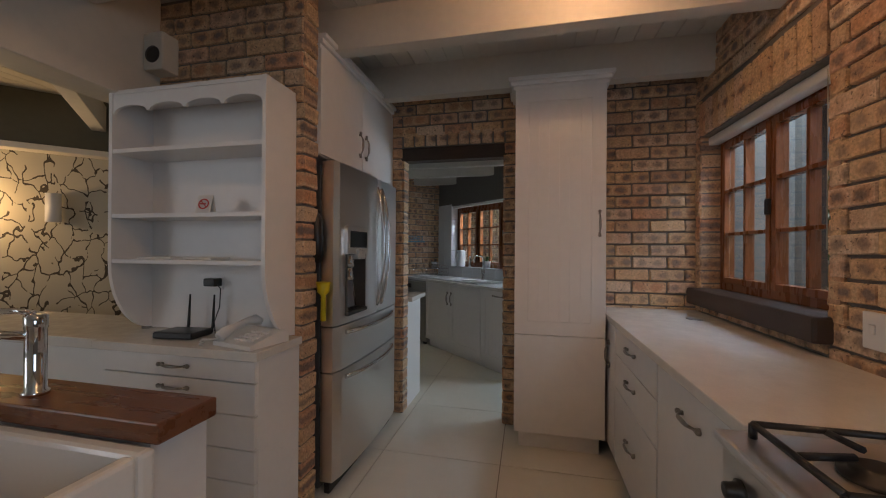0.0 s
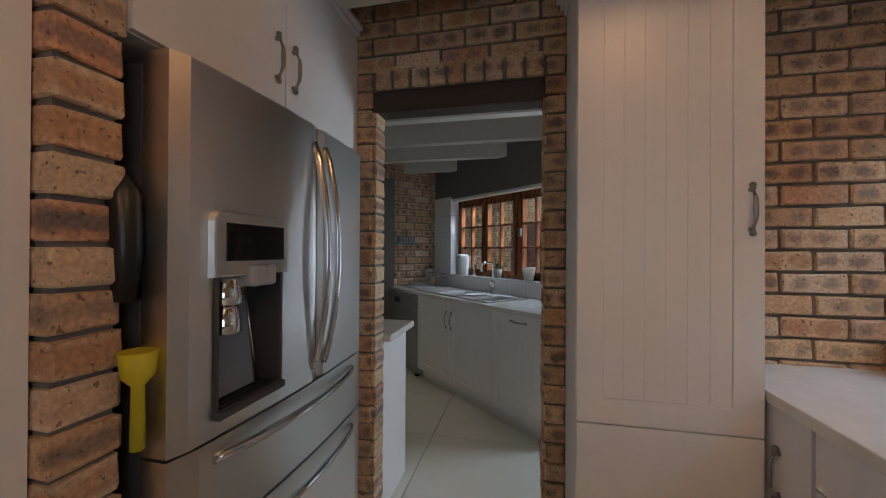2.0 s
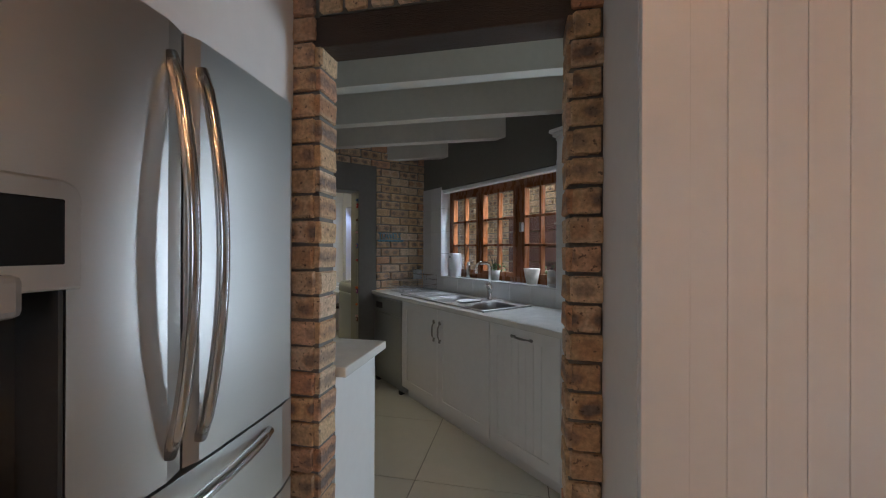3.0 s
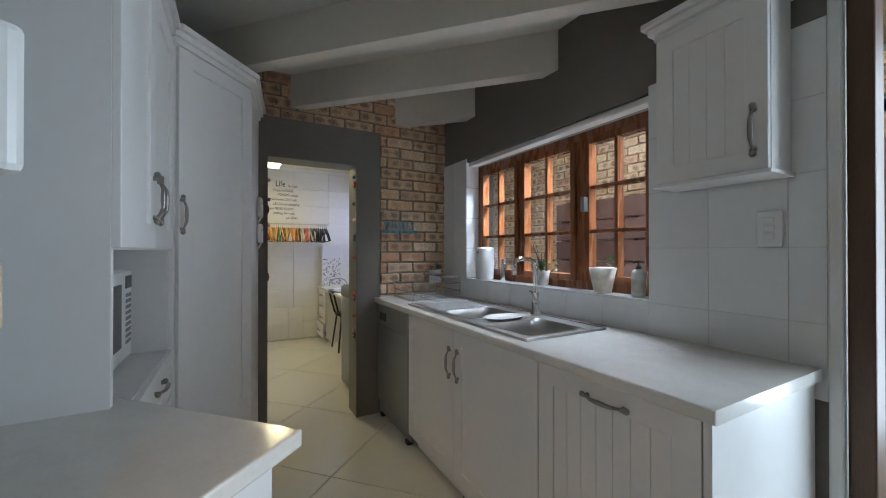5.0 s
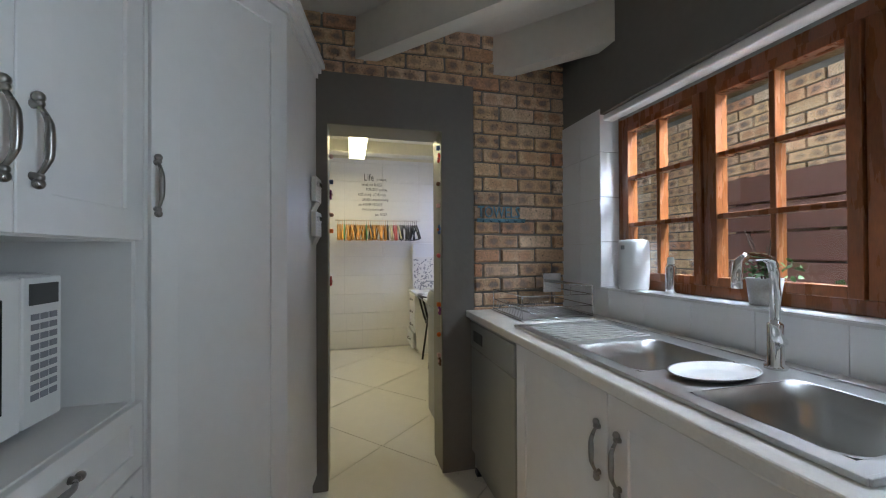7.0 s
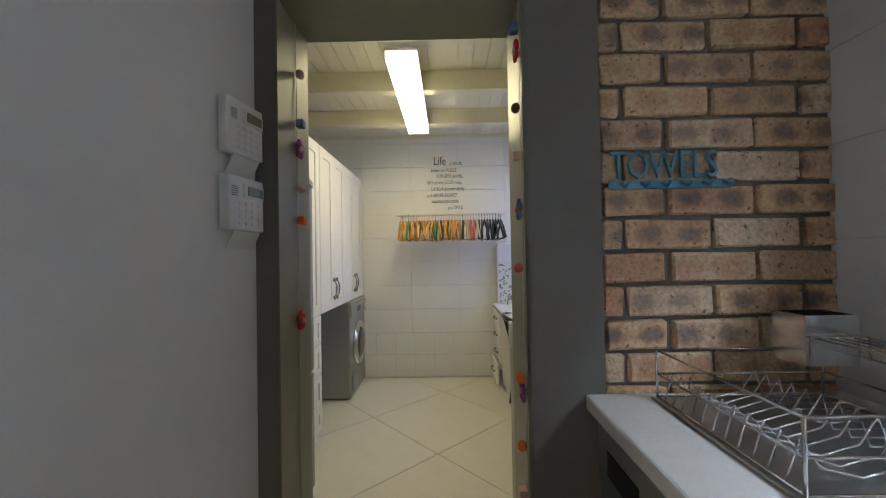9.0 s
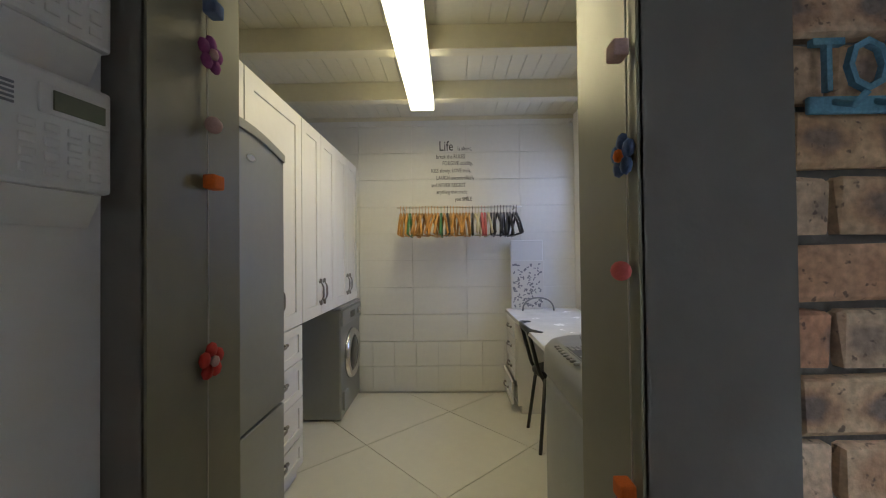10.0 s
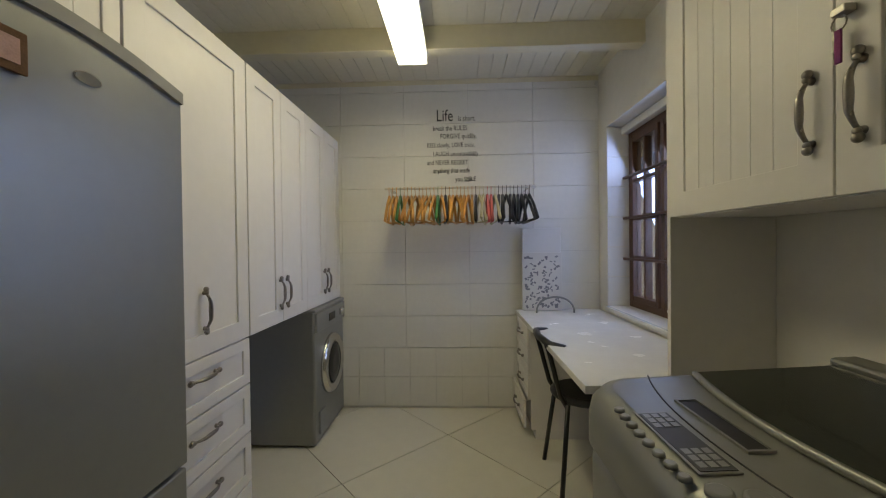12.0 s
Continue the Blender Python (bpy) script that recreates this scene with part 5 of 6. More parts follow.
# wall cabinet and back door
wc = thing("wall_cabinet", "white wall cabinet with a grooved door above the worktop", "cabinet", (3.44, 3.495, 0), -90)
part("body", carcass(bmesh.new(), 0.345, 0.14, 1.505, 2.055), CAB, wc)
front(wc, "door", 0, 0.345, 1.505, 2.055, "bead", 0.06, (0.308, 1.63))
cornice(wc, 0.345, 0.14, 2.055)
part("base_lip", B((-0.01, 0.355, -0.03, 0.14, 1.493, 1.504)), CAB, wc)
so = thing("wall_socket", "white switched socket on the wall tiles", "socket", (SX - 0.008, 3.24, 1.27), -90)
part("plate", B((0, 0.07, -0.012, 0, 0, 0.12), bevel=0.004), WHITEP, so)
for k in range(3):
    part("switch", B((0.02, 0.05, -0.016, -0.011, 0.025 + k * 0.027, 0.045 + k * 0.027), bevel=0.002), WHITEP, so)
df = thing("door_1", "dark timber back-door frame standing open to the courtyard", "door frame", (0, 0, 0), kind="structure")
part("jamb", B((SX + 0.02, SX + 0.10, 2.975, 3.034, 0, 2.05), bevel=0.005), WOODB, df)
part("jamb", B((SX + 0.02, SX + 0.10, 2.06, 2.115, 0, 2.05), bevel=0.005), WOODB, df)
part("head", B((SX + 0.02, SX + 0.10, 2.06, 3.034, 2.0, 2.055), bevel=0.005), WOODB, df)
part("trim_post", B((SX - 0.012, SX + 0.02, 3.034, 3.067, 0, 2.05), bevel=0.006), BLIND, df, "rounded white corner trim")

# things on the sill
sl = thing("paper_towel_holder", "white cylindrical paper towel dispenser on the sill", "dispenser", (3.645, 4.93, SZ0 + 0.002))
tb = bmesh.new()
lathe(tb, [(0.062, 0), (0.066, 0.006), (0.07, 0.10), (0.068, 0.22), (0.062, 0.235), (0.03, 0.238)], sides=28)
part("body", tb, WHITEP, sl)
part("badge", B((-0.072, -0.066, -0.02, 0.0, 0.19, 0.21), bevel=0.002), SILVERD, sl)
sb = thing("spray_bottle", "slim silver spray can on the sill", "bottle", (3.67, 4.74, SZ0 + 0.002))
tb = bmesh.new()
lathe(tb, [(0.02, 0), (0.021, 0.005), (0.021, 0.11), (0.014, 0.125)], sides=18)
part("can", tb, STEELH, sb)
tb = bmesh.new()
lathe(tb, [(0.014, 0.125), (0.014, 0.15), (0.01, 0.155)], sides=14)
part("cap", tb, WHITEP, sb)


def pot(label, place, r0, r1, h, material, plant):
    p = thing("flower_pot", label, "pot", place)
    tb = bmesh.new()
    lathe(tb, [(r0, 0), (r1, h), (r1 - 0.006, h), (r1 - 0.01, h - 0.02)], sides=26)
    part("pot", tb, material, p)
    if plant:
        rng = random.Random(plant)
        for k in range(5):
            st = bmesh.new()
            a = rng.uniform(0, 6.28)
            tube(st, [(0, 0, h - 0.03), (0.02 * math.cos(a), 0.02 * math.sin(a), h + 0.06), (0.05 * math.cos(a), 0.05 * math.sin(a), h + rng.uniform(0.1, 0.2))], 0.002, 5)
            part("stem", st, BARK, p)
        lf = bmesh.new()
        for k in range(70):
            a, rr_, zz = rng.uniform(0, 6.28), rng.uniform(0, 0.09), h + rng.uniform(0.0, 0.06)
            leaf(lf, (rr_ * math.cos(a), rr_ * math.sin(a), zz), rng.uniform(0.008, 0.016), rng)
        part("foliage", lf, LEAF, p)
    return p


def leaf(bm, place, s, rng):
    m = Matrix.Translation(place) @ Euler((rng.uniform(-1, 1), rng.uniform(-1, 1), rng.uniform(0, 6.28))).to_matrix().to_4x4()
    vs = [bm.verts.new(m @ Vector(p)) for p in ((0, -s, 0), (s * 0.55, -0.2 * s, s * 0.15), (s * 0.4, s * 0.6, 0.05 * s), (0, s * 1.1, -0.1 * s), (-s * 0.4, s * 0.6, 0.05 * s), (-s * 0.55, -0.2 * s, s * 0.15))]
    bm.faces.new(vs)


PRINTED = mat("printed_ceramic", (0.66, 0.60, 0.52), 0.5, grain=0.28, scale=28)
pot("cream printed tapered plant pot, empty, on the sill", (3.655, 3.915, SZ0 + 0.002), 0.042, 0.066, 0.125, PRINTED, 0)
pot("small grey pot with a sparse plant on the sill", (3.665, 4.36, SZ0 + 0.002), 0.04, 0.05, 0.09, mat("grey_clay", (0.36, 0.34, 0.31), 0.8, grain=0.2, scale=20), 3)
sd = thing("soap_dispenser", "white printed soap bottle with a black pump", "bottle", (3.645, 3.715, SZ0 + 0.002))
tb = bmesh.new()
lathe(tb, [(0.028, 0), (0.03, 0.006), (0.03, 0.11), (0.02, 0.122), (0.012, 0.125)], sides=20)
part("bottle", tb, WHITEP, sd)
tb = bmesh.new()
lathe(tb, [(0.0306, 0.02), (0.0306, 0.075)], sides=20)
part("label_band", tb, PRINTED, sd)
tb = bmesh.new()
lathe(tb, [(0.012, 0.125), (0.012, 0.14), (0.004, 0.142), (0.004, 0.16)], sides=12)
tube(tb, [(0, 0, 0.16), (-0.03, 0, 0.162), (-0.036, 0, 0.155)], 0.006, 8)
part("pump", tb, BLACK, sd)

# TOWELS rail
def text(name, body, size, place, turn, material, parent=None, depth=0.004, squeeze=1.0):
    cu = bpy.data.curves.new(name, "FONT")
    cu.body, cu.size, cu.extrude, cu.resolution_u = body, size, depth, 2
    tmp = bpy.data.objects.new(name + "_draft", cu)
    scene.collection.objects.link(tmp)
    data = bpy.data.meshes.new_from_object(tmp.evaluated_get(bpy.context.evaluated_depsgraph_get()))
    bpy.data.objects.remove(tmp)
    data.materials.append(material)
    ob = new(name, data)
    ob.parent = parent
    ob.matrix_local = pose(*place, 90, 0, turn) @ Matrix.Diagonal((squeeze, 1, 1, 1))
    return ob


tr = thing("towel_hook_rail", "weathered blue metal letter rail with hooks on the brick wall", "hook rail", (3.03, SY - 0.016, 1.400))
part("bar", B((0, 0.30, -0.008, 0.0, 0, 0.022), bevel=0.003), TURQ, tr)
text("letters", "TOWELS", 0.095, (0.005, -0.004, 0.028), 0, TURQ, tr, 0.004, 0.71)
for k in range(6):
    hk = bmesh.new()
    tube(hk, [(0.03 + k * 0.05, -0.006, 0.015), (0.03 + k * 0.05, -0.03, 0.002), (0.035 + k * 0.05, -0.04, 0.014)], 0.004, 6)
    part("hook", hk, TURQ, tr)


# felt garlands on the door reveals
def garland(x, s, beads, z0, z1, y):
    g = thing("felt_garland", "string of felt flowers and beads hanging on the door reveal", "garland", (x, y, 0), group="garlands")
    tb = bmesh.new()
    tube(tb, [(0, 0, z0), (0.001 * s, 0.004, (z0 + z1) / 2), (0, 0, z1)], 0.0012, 5)
    part("string", tb, TWINE, g)
    for z, kind, material in beads:
        tb = bmesh.new()
        name = "bead"
        if kind == "ball":
            ball(tb, (0.012 * s, 0, z), 0.015, (0.8, 1, 0.85), 12)
        elif kind == "cube":
            box(tb, 0.002 * s, 0.022 * s, -0.013, 0.013, z - 0.011, z + 0.011, 0.003)
        else:
            name = "flower"
            for k in range(5):
                a = radians(90 + 72 * k)
                ball(tb, (0.008 * s, 0.017 * math.cos(a), z + 0.017 * math.sin(a)), 0.0125, (0.5, 1, 1), 8)
        ob = part(name, tb, material, g)
        if kind == "flower":
            tb = bmesh.new()
            ball(tb, (0.013 * s, 0, z), 0.009, (0.7, 1, 1), 8)
            part("centre", tb, ORANGE if material is BLUE else PALEPINK, ob)


garland(AX0 + 0.006, 1, ((1.757, "ball", PALEPINK), (1.618, "cube", BLUE), (1.547, "flower", PURPLE), (1.437, "ball", PALEPINK), (1.348, "cube", ORANGE), (1.073, "flower", RED)), 0.5, 1.91, 5.545)
garland(AX1 - 0.006, -1, ((1.815, "cube", BLUE), (1.759, "flower", RED), (1.613, "ball", BROWNF), (1.49, "cube", PALEPINK), (1.356, "flower", BLUE), (1.21, "ball", PINK), (0.936, "cube", ORANGE), (0.904, "flower", PURPLE),
                          (0.768, "ball", ORANGE), (0.653, "cube", PALEPINK), (0.62, "flower", BROWNF)), 0.45, 1.91, 5.452)

# ---- laundry things ----
lp = thing("fluorescent_light", "long ceiling fluorescent light with a lit diffuser", "lamp", (2.315, 6.45, 0))
part("housing", B((0.0, 0.175, 0, 1.22, 2.318, 2.334), bevel=0.003), WHITEP, lp)
part("diffuser", B((0.004, 0.171, 0.004, 1.216, 2.27, 2.317), bevel=0.006), FLUO, lp)
fl = area("fluorescent_lamp_light", (2.4025, 7.06, 2.262), (2.4025, 7.06, 0), 6.5, (1.0, 0.86, 0.46), (0.17, 1.2))

fz = thing("fridge_freezer", "tall silver fridge freezer with an arched top", "fridge", (1.92, 5.86, 0), 90)
part("body", B((0, 0.61, 0.05, 0.6, 0.02, 1.60)), SILVERD, fz)


def arched(z0, z1, rise):
    bm = bmesh.new()
    pts = [(0.0, z0), (0.61, z0)] + [(0.61 - 0.61 * k / 12, z1 + rise * math.sin(math.pi * k / 12)) for k in range(13)]
    a = [bm.verts.new((x, 0.0, z)) for x, z in pts]
    b = [bm.verts.new((x, 0.048, z)) for x, z in pts]
    bm.faces.new(a), bm.faces.new(list(reversed(b)))
    for i in range(len(pts)):
        j = (i + 1) % len(pts)
        bm.faces.new((a[j], a[i], b[i], b[j]))
    bmesh.ops.recalc_face_normals(bm, faces=bm.faces)
    return bm


fd = part("upper_door", arched(0.66, 1.605, 0.04), SILVER, fz)
part("lower_door", B((0, 0.61, 0, 0.048, 0.06, 0.648), bevel=0.006), SILVER, fz)
cap = bmesh.new()
cap_rows = []
for y in (-0.008, 0.06):
    for dz in (0.0, 0.030):
        cap_rows.append([cap.verts.new((0.61 * k / 16, y, 1.607 + 0.04 * math.sin(math.pi * k / 16) + dz)) for k in range(17)])
for p, q in ((0, 1), (1, 3), (3, 2), (2, 0)):
    for k in range(16):
        cap.faces.new((cap_rows[p][k], cap_rows[p][k + 1], cap_rows[q][k + 1], cap_rows[q][k]))
for k in (0, 16):
    cap.faces.new((cap_rows[0][k], cap_rows[1][k], cap_rows[3][k], cap_rows[2][k]))
bmesh.ops.recalc_face_normals(cap, faces=cap.faces)
part("top_cap", cap, SILVERD, fz, "dark grey arched cap")
em = bmesh.new()
lathe(em, [(0.028, 0), (0.026, 0.004)], sides=24)
bmesh.ops.transform(em, matrix=pose(0.36, 0, 1.565, 90, 0, 0) @ Matrix.Diagonal((1, 0.45, 1, 1)), verts=em.verts)
part("badge", em, CHROME, fd)
mg = thing("picture_magnet", "small brown framed picture magnet on the fridge", "magnet", (1.922, 5.86, 1.52), 90)
part("frame", B((0.19, 0.25, -0.008, -0.001, 0, 0.07), bevel=0.002), BROWNF, mg)
part("picture", B((0.203, 0.237, -0.0095, -0.007, 0.014, 0.056)), PALEPINK, mg)

LCX = 1.74
tu = thing("tall_unit", "tall white unit with a door above drawers", "cupboard", (LCX, 6.48, 0), 90, group="laundry units")
part("body", carcass(bmesh.new(), 0.585, 0.54, 0.08, 2.02), CAB, tu)
part("plinth", B((0, 0.585, 0.02, 0.54, 0, 0.08)), CAB, tu)
front(tu, "door", 0, 0.585, 0.85, 2.02, "shaker", 0.075, (0.30, 1.01))
for k, (z0, z1) in enumerate(((0.655, 0.848), (0.45, 0.653), (0.24, 0.448), (0.08, 0.238))):
    front(tu, "drawer", 0, 0.585, z0, z1, "shaker", 0.045, (0.29, (z0 + z1) / 2 + 0.03), flat=True)
for y, w in ((7.07, 0.62), (7.69, 0.62)):
    wu = thing("wall_cabinet", "tall white wall cabinet with two doors over the dryer", "cabinet", (LCX, y, 0), 90, group="laundry units")
    part("body", carcass(bmesh.new(), w, 0.54, 0.85, 2.02), CAB, wu)
    front(wu, "door", 0, w / 2, 0.85, 2.02, "shaker", 0.07, (w / 2 - 0.035, 1.0))
    front(wu, "door", w / 2, w, 0.85, 2.02, "shaker", 0.07, (w / 2 + 0.035, 1.0))
of = thing("overhead_cabinet", "white grooved cabinet above the fridge freezer", "cabinet", (LCX, 5.86, 0), 90, group="laundry units")
part("body", carcass(bmesh.new(), 0.615, 0.54, 1.69, 2.02), CAB, of)
front(of, "door", 0, 0.307, 1.69, 2.02, "bead", 0.05)
front(of, "door", 0.307, 0.615, 1.69, 2.02, "bead", 0.05)

dr = thing("tumble_dryer", "silver front-loading dryer under the wall cabinets", "dryer", (1.785, 7.735, 0), 90)
part("body", B((0, 0.575, 0.01, 0.58, 0.015, 0.825), bevel=0.012), SILVER, dr)
part("top", B((-0.003, 0.578, 0.0, 0.585, 0.826, 0.845), bevel=0.006), SILVERD, dr)
part("control_panel", B((0.01, 0.565, -0.006, 0.012, 0.70, 0.82), bevel=0.006), SILVER, dr)
part("display", B((0.22, 0.34, -0.009, -0.004, 0.735, 0.785)), BLACKG, dr)
kb = bmesh.new()
lathe(kb, [(0.028, 0), (0.026, 0.02)], sides=18)
bmesh.ops.transform(kb, matrix=pose(0.46, -0.006, 0.76, 90, 0, 0), verts=kb.verts)
part("dial", kb, CHROME, dr)
rg = bmesh.new()
lathe(rg, [(0.20, 0), (0.20, 0.015), (0.185, 0.03), (0.15, 0.034), (0.14, 0.02)], sides=36)
bmesh.ops.transform(rg, matrix=pose(0.30, 0.011, 0.44, 90, 0, 0), verts=rg.verts)
pd = part("porthole_ring", rg, STEELH, dr)
rg = bmesh.new()
lathe(rg, [(0.14, 0.021), (0.12, 0.03), (0.06, 0.036)], sides=30)
bmesh.ops.transform(rg, matrix=pose(0.30, 0.011, 0.44, 90, 0, 0), verts=rg.verts)
part("porthole_glass", rg, BLACKG, pd)
part("filter_flap", B((0.06, 0.16, -0.001, 0.012, 0.06, 0.20), bevel=0.004), SILVERD, dr)

# desk with drawers
dkt = solid("laundry_worktop", B((3.075, LX - 0.004, 6.79, LY - 0.014, 0.715, 0.745), bevel=0.003), DESKTOP, "long white laminate worktop below the window", "worktop")
du = thing("drawer_unit", "white four-drawer unit under the worktop, bottom drawer ajar", "drawers", (3.10, 8.29, 0), -90)
part("body", carcass(bmesh.new(), 0.42, 0.5, 0.06, 0.713), CAB, du)
part("plinth", B((0, 0.42, 0.03, 0.5, 0, 0.06)), CAB, du)
for k, (z0, z1) in enumerate(((0.57, 0.71), (0.41, 0.568), (0.25, 0.408), (0.07, 0.248))):
    front(du, "drawer", 0, 0.42, z0, z1, "shaker", 0.035, (0.21, (z0 + z1) / 2), flat=True, y=-0.03 if k == 3 else 0.0)
hi = thing("ironing_sleeve", "tall narrow board with a grey patterned cover against the wall", "board", (3.12, 8.22, 0.747))
part("board", B((0, 0.28, 0.03, 0.05, 0, 0.60), bevel=0.006), WHITEP, hi)
part("cover", B((-0.002, 0.282, 0.024, 0.0295, 0.0, 0.42), bevel=0.002), PAPER, hi, "white cover with grey printed shapes")
rng = random.Random(9)
pm = bmesh.new()
for k in range(110):
    cx, cz, w_, h_ = rng.uniform(0.02, 0.26), rng.uniform(0.02, 0.40), rng.uniform(0.008, 0.02), rng.uniform(0.006, 0.016)
    t_ = rng.uniform(0, 180)
    q = bmesh.ops.create_cube(pm, size=1, matrix=pose(cx, 0.0235, cz, 0, t_, 0) @ Matrix.Diagonal((w_ * 1.4, 0.001, h_, 1)))
tagged(part("print", pm, GREYINK, hi), kind="stuff")
hoop = bmesh.new()
tube(hoop, [(3.33 + 0.13 * math.cos(radians(a)), 8.15, 0.747 + 0.11 * math.sin(radians(a)) ** 0.8) for a in range(0, 181, 12)], 0.007, 8)
solid("grey_hose", hoop, SILVERD, "grey hose loop lying on the worktop", "hose")
bk = thing("plastic_tub", "white plastic tub on the window sill", "tub", (3.78, 7.42, 0.79))
tb = bmesh.new()
lathe(tb, [(0.055, 0), (0.068, 0.08), (0.074, 0.082), (0.074, 0.09), (0.066, 0.09), (0.06, 0.05)], sides=24)
part("tub", tb, WHITEP, bk)
tb = bmesh.new()
rng = random.Random(4)
for k in range(16):
    ball(tb, (rng.uniform(-0.04, 0.04), rng.uniform(-0.04, 0.04), 0.075 + rng.uniform(0, 0.015)), 0.012, (1, 1, 0.6), 8)
part("pegs", tb, GREYINK, bk)

# chair
cr = thing("metal_chair", "black tubular metal chair with a round seat at the worktop", "chair", (3.30, 7.47, 0), 180)
st = bmesh.new()
lathe(st, [(0.155, 0.435), (0.172, 0.45), (0.172, 0.465), (0.15, 0.475)], sides=28)
part("seat", st, BLACK, cr)
for x, y, bx, by in ((0.12, 0.12, 0.17, 0.18), (0.12, -0.12, 0.17, -0.18), (-0.12, 0.12, -0.19, 0.18), (-0.12, -0.12, -0.19, -0.18)):
    st = bmesh.new()
    tube(st, [(x, y, 0.44), (bx, by, 0.0)], 0.012, 8)
    part("leg", st, BLACK, cr)
for y in (0.11, -0.11):
    st = bmesh.new()
    tube(st, [(0.12, y, 0.42), (0.155, y, 0.48), (0.21, y * 1.1, 0.70), (0.225, y * 1.15, 0.74)], 0.012, 8)
    part("back_post", st, BLACK, cr)
st = bmesh.new()
tube(st, [(0.15, 0.19, 0.735), (0.215, 0.15, 0.745), (0.235, 0.0, 0.75), (0.215, -0.15, 0.745), (0.15, -0.19, 0.735)], 0.018, 10)
part("backrest", st, BLACK, cr)

# top-loading washing machine
wm = thing("washing_machine", "silver top-loading washing machine with a dark lid", "washing machine", (2.892, 6.345, 0), -90)
WMW, WMD = 0.585, 0.60


def wm_plan(inset, r=0.10):
    """The machine's plan, its front swelling gently forwards."""
    return [(x, y - (0.022 * math.sin(math.pi * min(max(x / WMW, 0), 1)) if y < 0.3 else 0.0)) for x, y in rr(inset, WMW - inset, 0.022 + inset, WMD - inset, max(r - inset, 0.02), 10)]


def deck_z(y):
    return 0.938 + 0.05 * y


def wm_loops(levels):
    bm = bmesh.new()
    loops = [[bm.verts.new((x, y, z(y))) for x, y in wm_plan(inset)] for inset, z in levels]
    for a, b in zip(loops, loops[1:]):
        for k in range(len(a)):
            f = bm.faces.new((a[k], a[(k + 1) % len(a)], b[(k + 1) % len(b)], b[k]))
            f.smooth = True
    bm.faces.new(loops[-1]), bm.faces.new(list(reversed(loops[0])))
    return bm


part("body", wm_loops(((0.02, lambda y: 0.02), (0.006, lambda y: 0.03), (0.006, lambda y: 0.80), (0.012, lambda y: 0.822))), SILVER, wm)
part("deck", wm_loops(((0.016, lambda y: 0.823), (0.0, lambda y: 0.835), (0.0, lambda y: 0.89), (0.006, lambda y: deck_z(y) - 0.022), (0.022, lambda y: deck_z(y) - 0.006), (0.045, deck_z))), SILVER, wm, "rounded silver top deck")


def on_deck(bm):
    bmesh.ops.transform(bm, matrix=Matrix.Translation((0, 0, 0.938)) @ Matrix.Rotation(math.atan(0.05), 4, "X"), verts=bm.verts)
    return bm


def arc_y(x, y0):
    return y0 - 0.03 * math.sin(math.pi * x / WMW)


LIDM = mat("smoked_lid", (0.035, 0.040, 0.034), 0.12, grain=0.15, scale=4)
lidb = bmesh.new()
prism(lidb, [(0.05 + 0.49 * k / 12, 0.212 + 0.05 * (1 - math.sin(math.pi * (0.05 + 0.49 * k / 12) / WMW))) for k in range(13)] + [(0.54, 0.52), (0.05, 0.52)], 0.001, 0.010)
wlid = part("lid", on_deck(lidb), LIDM, wm, "dark translucent lid")
lip = bmesh.new()
tube(lip, [(0.05 + 0.49 * k / 12, 0.207 + 0.05 * (1 - math.sin(math.pi * (0.05 + 0.49 * k / 12) / WMW)), 0.006) for k in range(13)], 0.007, 8)
part("lid_lip", on_deck(lip), SILVER, wlid)
part("rear_panel", on_deck(B((0.03, WMW - 0.03, 0.528, 0.585, 0.0, 0.022), bevel=0.008)), SILVER, wm)
seam_ = bmesh.new()
tube(seam_, [(0.03 + 0.525 * k / 16, arc_y(0.03 + 0.525 * k / 16, 0.142) + 0.02 * abs(k / 8 - 1) ** 3, 0.0005) for k in range(17)], 0.0014, 5)
part("seam", on_deck(seam_), BLACK, wm)
# flat black patch drawn for the handle recess; the deck is not cut
part("recess_patch", on_deck(B((0.165, 0.325, 0.142, 0.172, 0.0, 0.0015))), BLACK, wm)
part("recess_rim", on_deck(B((0.160, 0.330, 0.138, 0.1415, 0.0, 0.004), (0.160, 0.330, 0.1725, 0.176, 0.0, 0.004), (0.160, 0.1645, 0.1415, 0.1725, 0.0, 0.004), (0.3255, 0.330, 0.1415, 0.1725, 0.0, 0.004))), SILVER, wm)
part("control_plate", on_deck(B((0.205, 0.372, 0.048, 0.102, 0.0, 0.003), bevel=0.001)), SILVER, wm)
part("display", on_deck(B((0.209, 0.368, 0.052, 0.098, 0.003, 0.004))), DKGREY, wm)
for i in range(3):
    for j in range(3):
        for x0 in (0.213, 0.318):
            part("light_cell", on_deck(B((x0 + j * 0.0155, x0 + 0.013 + j * 0.0155, 0.056 + i * 0.0135, 0.066 + i * 0.0135, 0.004, 0.005))), SILVERD, wm)
for k in range(8):
    kb = bmesh.new()
    x = 0.185 + k * 0.027
    lathe(kb, [(0.0085, -0.002), (0.0085, 0.003), (0.006, 0.0045)], x, arc_y(x, 0.056), 14)
    part("button", on_deck(kb), SILVERD, wm)
for x, y in ((0.405, 0.050), (0.418, 0.085)):
    kb = bmesh.new()
    lathe(kb, [(0.015, -0.002), (0.015, 0.004), (0.011, 0.006)], x, y, 18)
    part("button", on_deck(kb), SILVERD, wm, "large round start button")

